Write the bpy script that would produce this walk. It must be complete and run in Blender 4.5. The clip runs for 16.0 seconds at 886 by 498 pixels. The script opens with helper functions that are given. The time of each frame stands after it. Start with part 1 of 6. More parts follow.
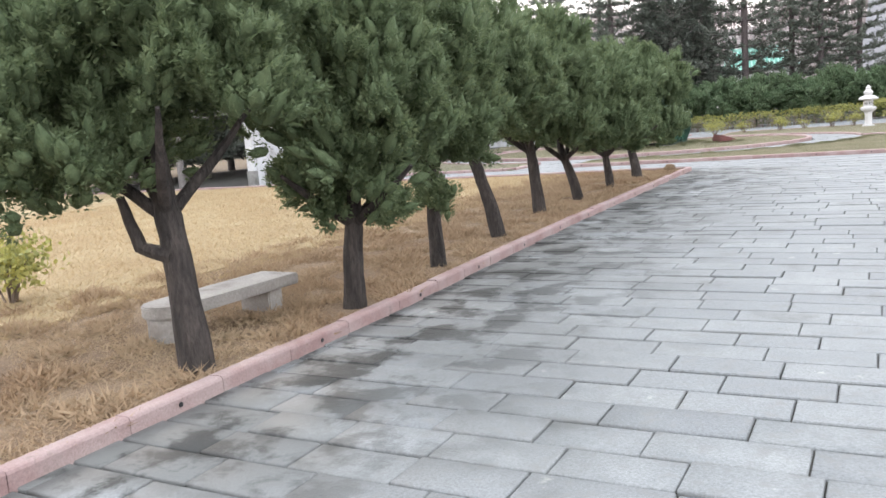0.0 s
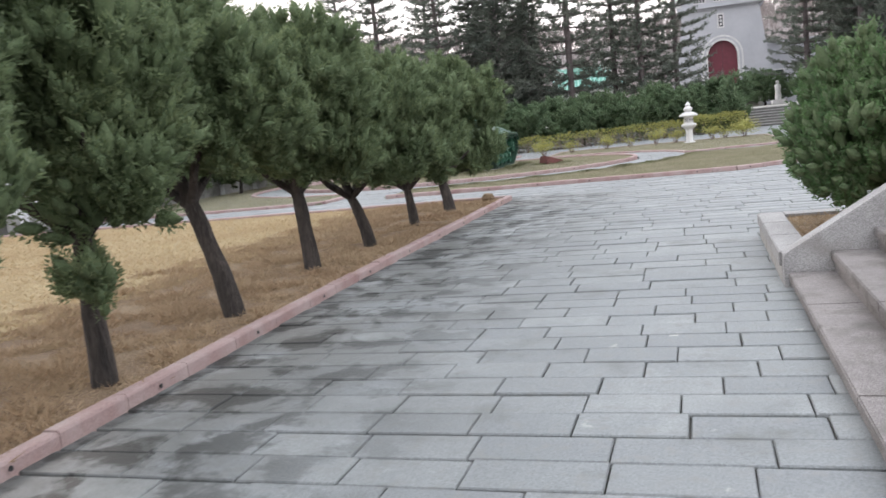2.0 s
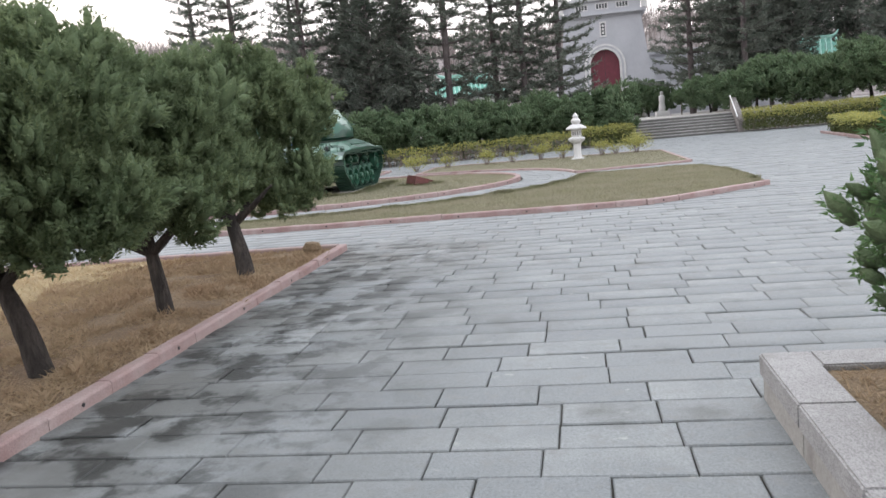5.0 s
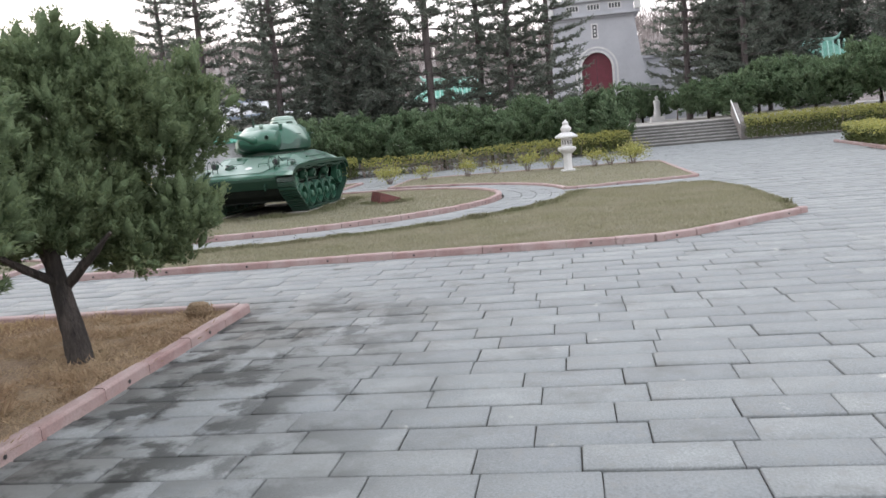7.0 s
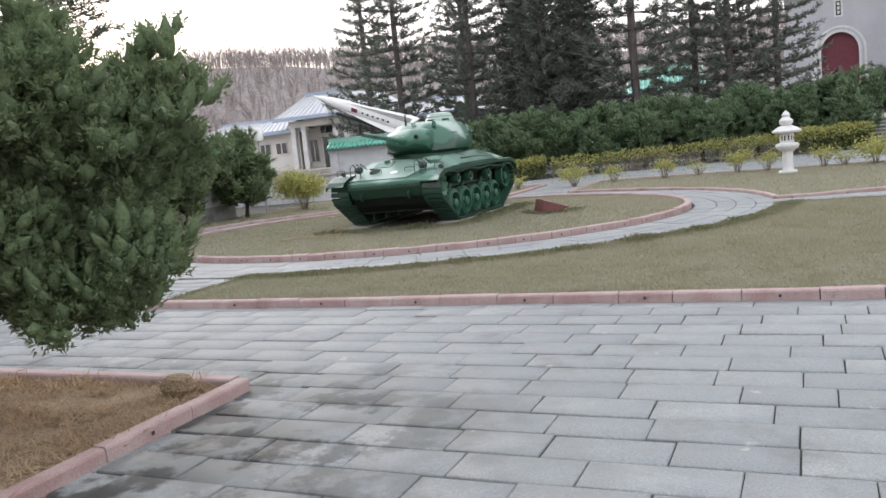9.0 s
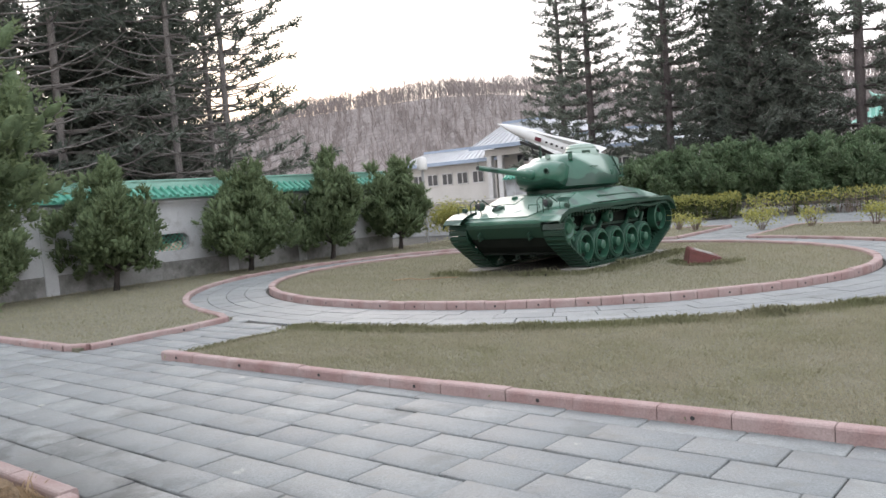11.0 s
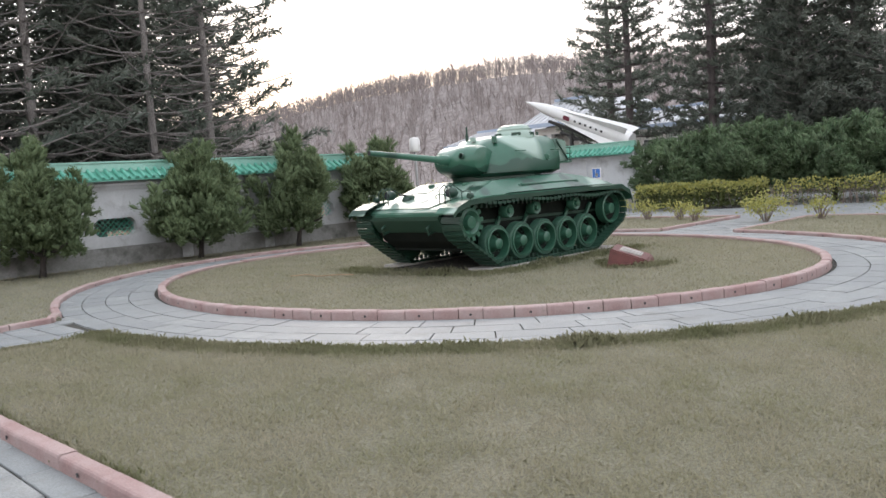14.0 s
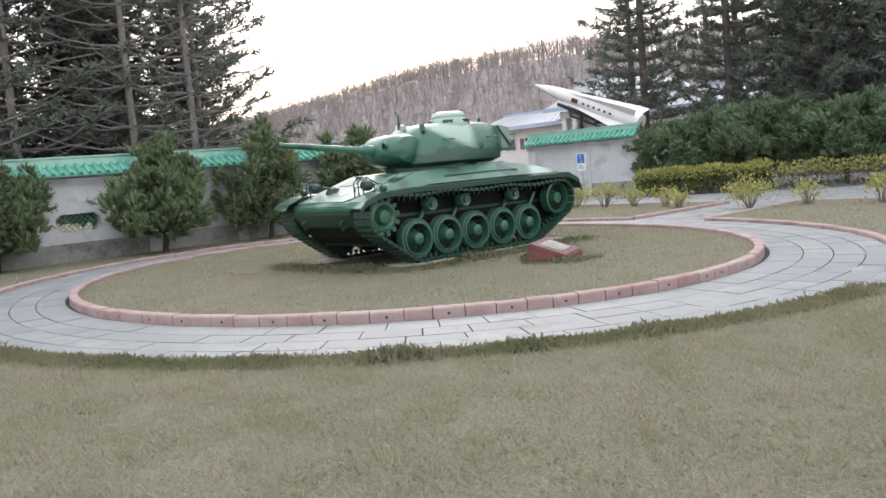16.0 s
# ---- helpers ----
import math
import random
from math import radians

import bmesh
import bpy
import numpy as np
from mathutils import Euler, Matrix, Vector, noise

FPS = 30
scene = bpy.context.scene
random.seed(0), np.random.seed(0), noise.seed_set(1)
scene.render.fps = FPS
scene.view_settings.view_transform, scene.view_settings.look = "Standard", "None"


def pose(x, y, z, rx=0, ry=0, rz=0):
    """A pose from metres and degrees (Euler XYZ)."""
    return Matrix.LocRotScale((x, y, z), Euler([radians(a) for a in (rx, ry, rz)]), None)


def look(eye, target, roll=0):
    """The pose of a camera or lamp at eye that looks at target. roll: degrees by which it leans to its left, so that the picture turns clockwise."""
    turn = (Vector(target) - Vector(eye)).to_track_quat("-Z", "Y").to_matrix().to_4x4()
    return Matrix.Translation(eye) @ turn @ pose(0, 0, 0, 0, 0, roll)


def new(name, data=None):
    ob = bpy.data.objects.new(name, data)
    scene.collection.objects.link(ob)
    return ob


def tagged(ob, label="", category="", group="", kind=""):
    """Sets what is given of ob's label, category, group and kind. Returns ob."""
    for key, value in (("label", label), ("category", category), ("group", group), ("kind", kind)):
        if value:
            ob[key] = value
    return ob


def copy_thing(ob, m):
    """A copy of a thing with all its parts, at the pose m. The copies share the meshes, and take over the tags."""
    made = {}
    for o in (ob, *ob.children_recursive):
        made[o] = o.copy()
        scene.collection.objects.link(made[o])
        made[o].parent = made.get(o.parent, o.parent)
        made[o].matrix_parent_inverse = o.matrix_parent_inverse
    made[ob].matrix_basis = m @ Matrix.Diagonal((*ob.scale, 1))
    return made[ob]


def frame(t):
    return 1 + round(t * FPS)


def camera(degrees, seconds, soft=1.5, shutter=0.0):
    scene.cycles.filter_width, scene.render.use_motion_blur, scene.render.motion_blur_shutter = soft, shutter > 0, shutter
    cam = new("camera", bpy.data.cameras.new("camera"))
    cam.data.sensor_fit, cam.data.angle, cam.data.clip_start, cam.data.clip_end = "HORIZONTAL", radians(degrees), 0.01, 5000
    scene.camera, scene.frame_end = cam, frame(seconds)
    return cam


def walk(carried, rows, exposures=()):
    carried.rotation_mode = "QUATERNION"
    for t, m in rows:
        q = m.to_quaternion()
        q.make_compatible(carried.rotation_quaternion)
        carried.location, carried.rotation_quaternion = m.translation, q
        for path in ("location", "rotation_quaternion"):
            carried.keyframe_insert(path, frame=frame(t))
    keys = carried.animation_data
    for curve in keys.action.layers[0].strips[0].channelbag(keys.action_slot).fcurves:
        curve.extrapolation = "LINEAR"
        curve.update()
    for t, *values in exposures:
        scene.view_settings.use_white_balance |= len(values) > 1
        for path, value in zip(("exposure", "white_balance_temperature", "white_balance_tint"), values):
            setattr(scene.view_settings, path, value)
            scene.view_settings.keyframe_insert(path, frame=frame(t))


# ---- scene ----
cam = camera(57.0, 16.0, 1.5, 0.15)
PATH = [
    (0, (0.214, -0.978, 1.555), (-0.735, 0.758, 1.256), -4.5),
    (0.5, (0.26, -0.368, 1.446), (-0.733, 1.352, 1.211), -7.4),
    (1, (0.282, 0.308, 1.509), (-0.638, 2.061, 1.229), -6.3),
    (1.5, (0.128, 1.223, 1.522), (-0.69, 3.02, 1.207), -5.2),
    (2, (0.064, 2.113, 1.548), (-0.549, 3.996, 1.272), -6.0),
    (2.5, (0.089, 3.035, 1.522), (-0.31, 4.973, 1.227), -6.1),
    (3, (0.102, 3.919, 1.537), (-0.067, 5.889, 1.236), -5.5),
    (3.5, (0.007, 4.816, 1.51), (-0.305, 6.77, 1.223), -5.5),
    (6, (-0.332, 9.162, 1.785), (-0.68, 11.11, 1.488), -5.3),
    (6.5, (-0.247, 10.016, 1.773), (-0.554, 11.964, 1.44), -5.3),
    (7, (-0.237, 10.96, 1.777), (-0.561, 12.913, 1.497), -5.2),
    (7.5, (-0.074, 11.848, 1.765), (-0.476, 13.784, 1.465), -5.1),
    (8, (0.013, 12.7, 1.768), (-0.47, 14.622, 1.499), -4.6),
    (8.5, (0.096, 13.567, 1.762), (-0.553, 15.441, 1.506), -4.7),
    (9, (0.291, 14.334, 1.768), (-0.54, 16.137, 1.523), -5.7),
    (9.5, (0.485, 15.083, 1.759), (-0.447, 16.838, 1.531), -5.9),
    (10, (0.666, 15.798, 1.758), (-0.457, 17.442, 1.57), -5.7),
    (12.5, (1.735, 19.189, 1.725), (0.409, 20.682, 1.607), -3.8),
    (13, (2.013, 19.817, 1.696), (0.678, 21.301, 1.566), -3.7),
    (13.5, (2.249, 20.418, 1.665), (0.899, 21.883, 1.483), -3.6),
    (14, (2.484, 20.952, 1.679), (1.038, 22.323, 1.51), -3.9),
    (14.5, (2.764, 21.557, 1.671), (1.346, 22.963, 1.555), -4.1),
    (15, (2.968, 22.162, 1.654), (1.519, 23.537, 1.554), -4.8),
    (15.5, (3.162, 22.716, 1.671), (1.649, 24.018, 1.551), -5.2),
    (16, (3.456, 23.169, 1.616), (1.921, 24.436, 1.42), -4.9),
]
walk(cam, [(t, look(eye, target, roll)) for t, eye, target, roll in PATH], [(0.0, 1.5), (1.0, 1.32), (2.0, 1.1), (3.0, 1.02), (6.0, 0.96), (10.0, 0.92), (13.0, 0.9), (15.0, 0.86), (16.0, 1.05)])

# ---- world, sun, exposure ----
world = bpy.data.worlds.new("evening_sky")
scene.world = world
world.use_nodes = True
wn = world.node_tree.nodes
sky = wn.new("ShaderNodeTexSky")
sky.sky_type = "NISHITA"
sky.sun_disc = False
SUN_ELEV, SUN_AZ = 6.0, -52.0
sky.sun_elevation, sky.sun_rotation = radians(SUN_ELEV), radians(SUN_AZ)
sky.air_density, sky.dust_density, sky.ozone_density = 1.0, 3.0, 1.5
veil = wn.new("ShaderNodeMix")
veil.data_type = "RGBA"
veil.inputs[0].default_value = 0.9
sky_way = wn.new("ShaderNodeTexCoord")
sky_axes = wn.new("ShaderNodeSeparateXYZ")
haze = wn.new("ShaderNodeValToRGB")
haze.color_ramp.elements[0].position, haze.color_ramp.elements[0].color = 0.02, (0.68, 0.60, 0.59, 1)
haze.color_ramp.elements[1].position, haze.color_ramp.elements[1].color = 0.75, (0.73, 0.755, 0.82, 1)
low_haze = haze.color_ramp.elements.new(0.22)
low_haze.color = (0.70, 0.69, 0.72, 1)
haze_gain = wn.new("ShaderNodeVectorMath")
haze_gain.operation = "SCALE"
haze_gain.inputs["Scale"].default_value = 9.9
world.node_tree.links.new(sky_way.outputs["Generated"], sky_axes.inputs[0])
world.node_tree.links.new(sky_axes.outputs["Z"], haze.inputs[0])
world.node_tree.links.new(haze.outputs["Color"], haze_gain.inputs[0])
world.node_tree.links.new(haze_gain.outputs[0], veil.inputs[7])
world.node_tree.links.new(sky.outputs["Color"], veil.inputs[6])
world.node_tree.links.new(veil.outputs[2], wn["Background"].inputs["Color"])
wn["Background"].inputs["Strength"].default_value = 0.15
sun = new("sun", bpy.data.lights.new("sun", "SUN"))
sun.data.energy, sun.data.angle, sun.data.color = 0.5, radians(20), (1.0, 0.86, 0.78)
sun.matrix_world = look((-60, 47, 40), (0, 0, 0))


# ---- materials ----
def ramp_mix(nt, fac, a, b):
    m = nt.nodes.new("ShaderNodeMix")
    m.data_type = "RGBA"
    nt.links.new(fac, m.inputs[0])
    for sock, v in ((m.inputs[6], a), (m.inputs[7], b)):
        if isinstance(v, tuple):
            sock.default_value = (*v, 1)
        else:
            nt.links.new(v, sock)
    return m.outputs[2]


def noise_tex(nt, scale, detail=4.0, rough=0.6, lo=0.35, hi=0.65, stretch=(1, 1, 1)):
    co = nt.nodes.new("ShaderNodeNewGeometry")
    mp = nt.nodes.new("ShaderNodeMapping")
    mp.inputs["Scale"].default_value = stretch
    nt.links.new(co.outputs["Position"], mp.inputs["Vector"])
    n = nt.nodes.new("ShaderNodeTexNoise")
    n.inputs["Scale"].default_value, n.inputs["Detail"].default_value, n.inputs["Roughness"].default_value = scale, detail, rough
    nt.links.new(mp.outputs[0], n.inputs["Vector"])
    r = nt.nodes.new("ShaderNodeMapRange")
    r.inputs["From Min"].default_value, r.inputs["From Max"].default_value = lo, hi
    nt.links.new(n.outputs["Fac"], r.inputs["Value"])
    return r.outputs["Result"]


def random_of(nt, island=False):
    if island:
        return nt.nodes.new("ShaderNodeNewGeometry").outputs["Random Per Island"]
    return nt.nodes.new("ShaderNodeObjectInfo").outputs["Random"]


def surface(name, base, other, scale=6.0, fine=60.0, grain=0.25, rough=0.75, bump=0.3, bump_dist=0.01, metal=0.0, vary=None, vary_to=None,
            spread=(0.35, 0.65), stretch=(1, 1, 1), translucent=0.0, spec=0.5, speck=(0.3, 0.7)):
    m = bpy.data.materials.new(name)
    m.use_nodes = True
    nt = m.node_tree
    p = nt.nodes["Principled BSDF"]
    big = noise_tex(nt, scale, 5, 0.6, *spread, stretch)
    small = noise_tex(nt, fine, 3, 0.7, *speck, stretch)
    col = ramp_mix(nt, big, base, other)
    if vary:
        col = ramp_mix(nt, random_of(nt, vary == "island"), col, ramp_mix(nt, big, vary_to, other))
    dark = nt.nodes.new("ShaderNodeMix")
    dark.data_type, dark.blend_type = "RGBA", "MULTIPLY"
    dark.inputs[0].default_value = grain
    nt.links.new(col, dark.inputs[6])
    grey = nt.nodes.new("ShaderNodeCombineColor")
    for i in range(3):
        nt.links.new(small, grey.inputs[i])
    nt.links.new(grey.outputs[0], dark.inputs[7])
    nt.links.new(dark.outputs[2], p.inputs["Base Color"])
    p.inputs["Roughness"].default_value, p.inputs["Metallic"].default_value = rough, metal
    p.inputs["Specular IOR Level"].default_value = spec
    if translucent:
        tr, mx = nt.nodes.new("ShaderNodeBsdfTranslucent"), nt.nodes.new("ShaderNodeMixShader")
        nt.links.new(dark.outputs[2], tr.inputs["Color"])
        mx.inputs[0].default_value = translucent
        nt.links.new(p.outputs[0], mx.inputs[1])
        nt.links.new(tr.outputs[0], mx.inputs[2])
        nt.links.new(mx.outputs[0], nt.nodes["Material Output"].inputs["Surface"])
    if bump:
        b = nt.nodes.new("ShaderNodeBump")
        b.inputs["Strength"].default_value, b.inputs["Distance"].default_value = bump, bump_dist
        nt.links.new(small, b.inputs["Height"])
        nt.links.new(b.outputs[0], p.inputs["Normal"])
    return m


def stained(m, colour, scale, lo, hi, along=None, until=None):
    """Lays a blotchy stain over a surface; along: x, from where it is full to where it has died out; until: the y at which it ends."""
    nt = m.node_tree
    p = nt.nodes["Principled BSDF"]
    link = p.inputs["Base Color"].links[0]
    f = noise_tex(nt, scale, 6, 0.62, lo, hi)
    if along:
        g = nt.nodes.new("ShaderNodeNewGeometry")
        sep = nt.nodes.new("ShaderNodeSeparateXYZ")
        nt.links.new(g.outputs["Position"], sep.inputs[0])
        r = nt.nodes.new("ShaderNodeMapRange")
        r.inputs["From Min"].default_value, r.inputs["From Max"].default_value = along[1], along[0]
        nt.links.new(sep.outputs["X"], r.inputs["Value"])
        add = nt.nodes.new("ShaderNodeMath")
        add.operation, add.use_clamp = "MULTIPLY", True
        nt.links.new(f, add.inputs[0])
        nt.links.new(r.outputs["Result"], add.inputs[1])
        f = add.outputs[0]
        if until:
            r = nt.nodes.new("ShaderNodeMapRange")
            r.inputs["From Min"].default_value, r.inputs["From Max"].default_value = until, until - 1.5
            nt.links.new(sep.outputs["Y"], r.inputs["Value"])
            mul = nt.nodes.new("ShaderNodeMath")
            mul.operation = "MULTIPLY"
            nt.links.new(f, mul.inputs[0])
            nt.links.new(r.outputs["Result"], mul.inputs[1])
            f = mul.outputs[0]
    nt.links.new(ramp_mix(nt, f, link.from_socket, colour), p.inputs["Base Color"])
    return m


def slab_stone(name, vary, by_kerb):
    m = surface(name, (0.33, 0.347, 0.345), (0.25, 0.268, 0.273), 2.2, 70, 0.42, 0.58, 0.5, 0.005, vary=vary, vary_to=(0.22, 0.235, 0.245))
    m = stained(m, (0.20, 0.205, 0.20), 9.0, 0.52, 0.68)
    m = stained(m, (0.13, 0.135, 0.13), 1.3, 0.57, 0.72)
    m = stained(m, (0.52, 0.51, 0.47), 4.0, 0.66, 0.78)
    if by_kerb:
        m = stained(m, (0.13, 0.135, 0.13), 0.9, 0.40, 0.54, (-3.3, -0.4), 20.5)
        m = stained(m, (0.035, 0.037, 0.035), 2.2, 0.49, 0.57, (-2.9, -1.2), 20.5)
    return m


SLAB = slab_stone("grey_granite_slab", "object", True)
SLAB_FAR = slab_stone("grey_granite_slab_joined", "island", True)
SLAB_PATH = slab_stone("oval_path_slab", "object", False)
JOINT = surface("sandy_joint_dirt", (0.085, 0.082, 0.07), (0.05, 0.048, 0.042), 5, 50, 0.4, 0.95, 0.6)
KERB = stained(surface("pink_granite_kerb", (0.36, 0.245, 0.235), (0.42, 0.325, 0.31), 2.5, 70, 0.3, 0.75, 0.4, 0.006, vary="object", vary_to=(0.30, 0.185, 0.175)), (0.15, 0.11, 0.10), 5, 0.62, 0.8)
GRANITE = stained(surface("speckled_granite", (0.47, 0.46, 0.455), (0.36, 0.35, 0.345), 2.0, 110, 0.5, 0.7, 0.5, 0.004, speck=(0.36, 0.62)), (0.2, 0.185, 0.17), 2.2, 0.55, 0.75)
GRANITE_STEP = stained(surface("brown_grey_granite_step", (0.33, 0.30, 0.29), (0.23, 0.21, 0.205), 2.0, 110, 0.5, 0.7, 0.6, 0.005, speck=(0.36, 0.62)), (0.12, 0.11, 0.10), 2.6, 0.48, 0.64)
# Riser stone, darker than the treads
STEP_RISER = surface("dark_riser_stone", (0.13, 0.135, 0.125), (0.19, 0.19, 0.175), 1.5, 40, 0.4, 0.8, 0.4, 0.006)
SOIL = surface("dry_soil", (0.22, 0.165, 0.10), (0.15, 0.105, 0.06), 1.5, 30, 0.5, 0.95, 0.8, 0.03)
LITTER = surface("brown_needle_litter", (0.25, 0.165, 0.10), (0.38, 0.28, 0.175), 0.7, 40, 0.5, 0.95, 0.8, 0.03)
TURF = surface("lawn_turf", (0.25, 0.242, 0.168), (0.29, 0.275, 0.2), 1.2, 40, 0.5, 0.95, 0.8, 0.03)
BLADE = surface("lawn_grass_blade", (0.305, 0.288, 0.19), (0.345, 0.317, 0.23), 0.9, 8, 0.15, 0.8, 0, vary="island", vary_to=(0.25, 0.25, 0.15), translucent=0.35)
BLADE_EDGE = surface("long_edge_grass_blade", (0.26, 0.265, 0.15), (0.31, 0.3, 0.19), 0.9, 8, 0.2, 0.8, 0, vary="island", vary_to=(0.2, 0.22, 0.11), translucent=0.45)
STRAW = surface("dry_straw_blade", (0.41, 0.295, 0.185), (0.48, 0.37, 0.245), 0.5, 8, 0.2, 0.9, 0, vary="island", vary_to=(0.28, 0.185, 0.115), translucent=0.25)
FIELD = surface("pale_dry_grass", (0.50, 0.40, 0.23), (0.40, 0.29, 0.15), 0.5, 30, 0.4, 0.95, 0.8, 0.03)
FIELD_BLADE = surface("pale_straw_blade", (0.58, 0.47, 0.29), (0.48, 0.36, 0.21), 0.4, 8, 0.2, 0.9, 0, vary="island", vary_to=(0.42, 0.31, 0.17), translucent=0.25)
BARK = surface("furrowed_bark", (0.035, 0.03, 0.027), (0.10, 0.083, 0.074), 9, 40, 0.6, 0.9, 1.0, 0.02, stretch=(1, 1, 0.2))
# Pine bark darkened in colour for trunks standing backlit against the sky
BACKLIT_BARK = surface("backlit_pine_bark", (0.12, 0.10, 0.10), (0.17, 0.145, 0.14), 6, 40, 0.5, 0.9, 0.8, 0.02, stretch=(1, 1, 0.4))
PINE_BARK = surface("pine_bark", (0.26, 0.24, 0.23), (0.34, 0.315, 0.3), 6, 40, 0.5, 0.9, 0.8, 0.02, stretch=(1, 1, 0.4))
JUNIPER = surface("juniper_green", (0.15, 0.20, 0.10), (0.195, 0.245, 0.125), 1.6, 20, 0.15, 0.6, 0, vary="island", vary_to=(0.10, 0.145, 0.08), spec=0.3, translucent=0.5)
JUNIPER_LIGHT = surface("fresh_juniper_green", (0.105, 0.19, 0.075), (0.145, 0.235, 0.095), 1.6, 20, 0.15, 0.6, 0, vary="island", vary_to=(0.06, 0.13, 0.055), spec=0.3, translucent=0.35)
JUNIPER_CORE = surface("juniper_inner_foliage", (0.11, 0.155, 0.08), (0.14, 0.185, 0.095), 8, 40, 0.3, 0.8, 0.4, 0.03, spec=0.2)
PINE = surface("pine_needle_green", (0.16, 0.185, 0.155), (0.195, 0.215, 0.18), 0.7, 20, 0.12, 0.7, 0, vary="island", vary_to=(0.1, 0.125, 0.105), spec=0.3, translucent=0.45)
BUSH = surface("pine_bush_green", (0.125, 0.195, 0.10), (0.16, 0.235, 0.12), 0.9, 20, 0.2, 0.7, 0, vary="island", vary_to=(0.06, 0.11, 0.06), spec=0.3, translucent=0.3)
GOLD = surface("golden_hedge_leaf", (0.50, 0.46, 0.13), (0.38, 0.38, 0.12), 3, 20, 0.2, 0.6, 0, vary="island", vary_to=(0.25, 0.28, 0.13), spec=0.3, translucent=0.3)
# Greener leaf for the hedge's base and inside, with shade put into the colour
GOLD_SHADE = surface("shaded_hedge_leaf", (0.07, 0.10, 0.03), (0.12, 0.14, 0.04), 3, 20, 0.2, 0.7, 0, vary="island", vary_to=(0.04, 0.05, 0.025), spec=0.3)
TWIG = surface("grey_twig", (0.17, 0.13, 0.11), (0.25, 0.2, 0.17), 6, 30, 0.3, 0.9, 0)
ARMY = surface("army_green_paint", (0.032, 0.105, 0.068), (0.042, 0.125, 0.082), 1.5, 30, 0.2, 0.32, 0.08, 0.003)
# Pale green of the bin; on the front it paints the sky's reflection
ARMY_PALE = surface("pale_green_paint_and_sky_sheen", (0.24, 0.33, 0.285), (0.2, 0.29, 0.245), 1.2, 40, 0.15, 0.28, 0.06, 0.003)
BUSH_CORE = surface("bush_inner_foliage", (0.10, 0.15, 0.08), (0.13, 0.18, 0.09), 4, 40, 0.5, 0.9, 0.5, 0.03)
ARMY_DARK = surface("dark_green_camouflage_paint", (0.014, 0.045, 0.03), (0.02, 0.058, 0.038), 1.5, 30, 0.2, 0.4, 0.08, 0.003)
TYRE = surface("green_painted_rubber", (0.035, 0.095, 0.065), (0.045, 0.115, 0.08), 5, 40, 0.3, 0.4, 0.3)
# Near-black that paints in the shade below the hull and inside the wheels
UNDER_SHADE = surface("painted_hull_shade", (0.01, 0.014, 0.012), (0.018, 0.022, 0.018), 4, 40, 0.3, 0.9, 0.2, spec=0.15)
WHITE = surface("white_paint", (0.78, 0.78, 0.77), (0.70, 0.70, 0.69), 2, 30, 0.1, 0.5, 0.05)
BLUE = surface("blue_sign_paint", (0.05, 0.16, 0.5), (0.06, 0.18, 0.52), 2, 30, 0.05, 0.4, 0)
RED = surface("dark_red_paint", (0.15, 0.022, 0.04), (0.12, 0.018, 0.03), 2, 30, 0.2, 0.5, 0.1)
RED_STONE = surface("red_granite", (0.19, 0.06, 0.055), (0.13, 0.042, 0.038), 9, 90, 0.5, 0.5, 0.3)
PLASTER = stained(surface("weathered_white_plaster", (0.61, 0.625, 0.64), (0.51, 0.525, 0.54), 1.2, 30, 0.15, 0.85, 0.2), (0.22, 0.21, 0.20), 1.4, 0.55, 0.8)
PLASTER_LOW = stained(surface("dirty_lower_plaster", (0.36, 0.36, 0.35), (0.27, 0.27, 0.26), 1.6, 30, 0.3, 0.9, 0.3), (0.12, 0.12, 0.11), 1.8, 0.5, 0.7)
GLAZE = surface("green_glazed_tile", (0.10, 0.36, 0.27), (0.15, 0.44, 0.34), 3, 30, 0.25, 0.3, 0.1, vary="island", vary_to=(0.07, 0.27, 0.2))
GLAZE_LIGHT = surface("pale_green_glazed_ridge", (0.27, 0.52, 0.43), (0.34, 0.58, 0.50), 3, 30, 0.2, 0.3, 0.1)
TOWER = stained(surface("pale_grey_stone_cladding", (0.45, 0.455, 0.485), (0.40, 0.405, 0.435), 0.6, 12, 0.12, 0.8, 0.1), (0.38, 0.38, 0.40), 0.5, 0.55, 0.8)
MARBLE = surface("white_marble", (0.67, 0.665, 0.655), (0.56, 0.555, 0.55), 2.5, 30, 0.2, 0.6, 0.15)
HOUSE = surface("cream_house_wall", (0.62, 0.60, 0.57), (0.55, 0.53, 0.50), 0.8, 20, 0.12, 0.85, 0.1)
ROOF = surface("blue_grey_roof_tile", (0.50, 0.515, 0.54), (0.56, 0.57, 0.59), 0.6, 20, 0.2, 0.6, 0.2)
ROOF_EDGE = surface("blue_roof_edge", (0.3, 0.37, 0.48), (0.34, 0.41, 0.52), 1, 20, 0.1, 0.5, 0)
GLASS = surface("dark_window_glass", (0.03, 0.035, 0.04), (0.05, 0.055, 0.06), 1, 10, 0.1, 0.1, 0)
STEEL = surface("galvanised_steel", (0.45, 0.46, 0.47), (0.38, 0.39, 0.40), 4, 40, 0.2, 0.4, 0.05, metal=0.7)
BLACK = surface("black_metal", (0.02, 0.02, 0.022), (0.03, 0.03, 0.03), 4, 40, 0.2, 0.5, 0.1)
HILL = surface("bare_winter_hillside", (0.28, 0.245, 0.235), (0.33, 0.295, 0.285), 0.05, 0.8, 0.5, 0.95, 0.5, 0.5)
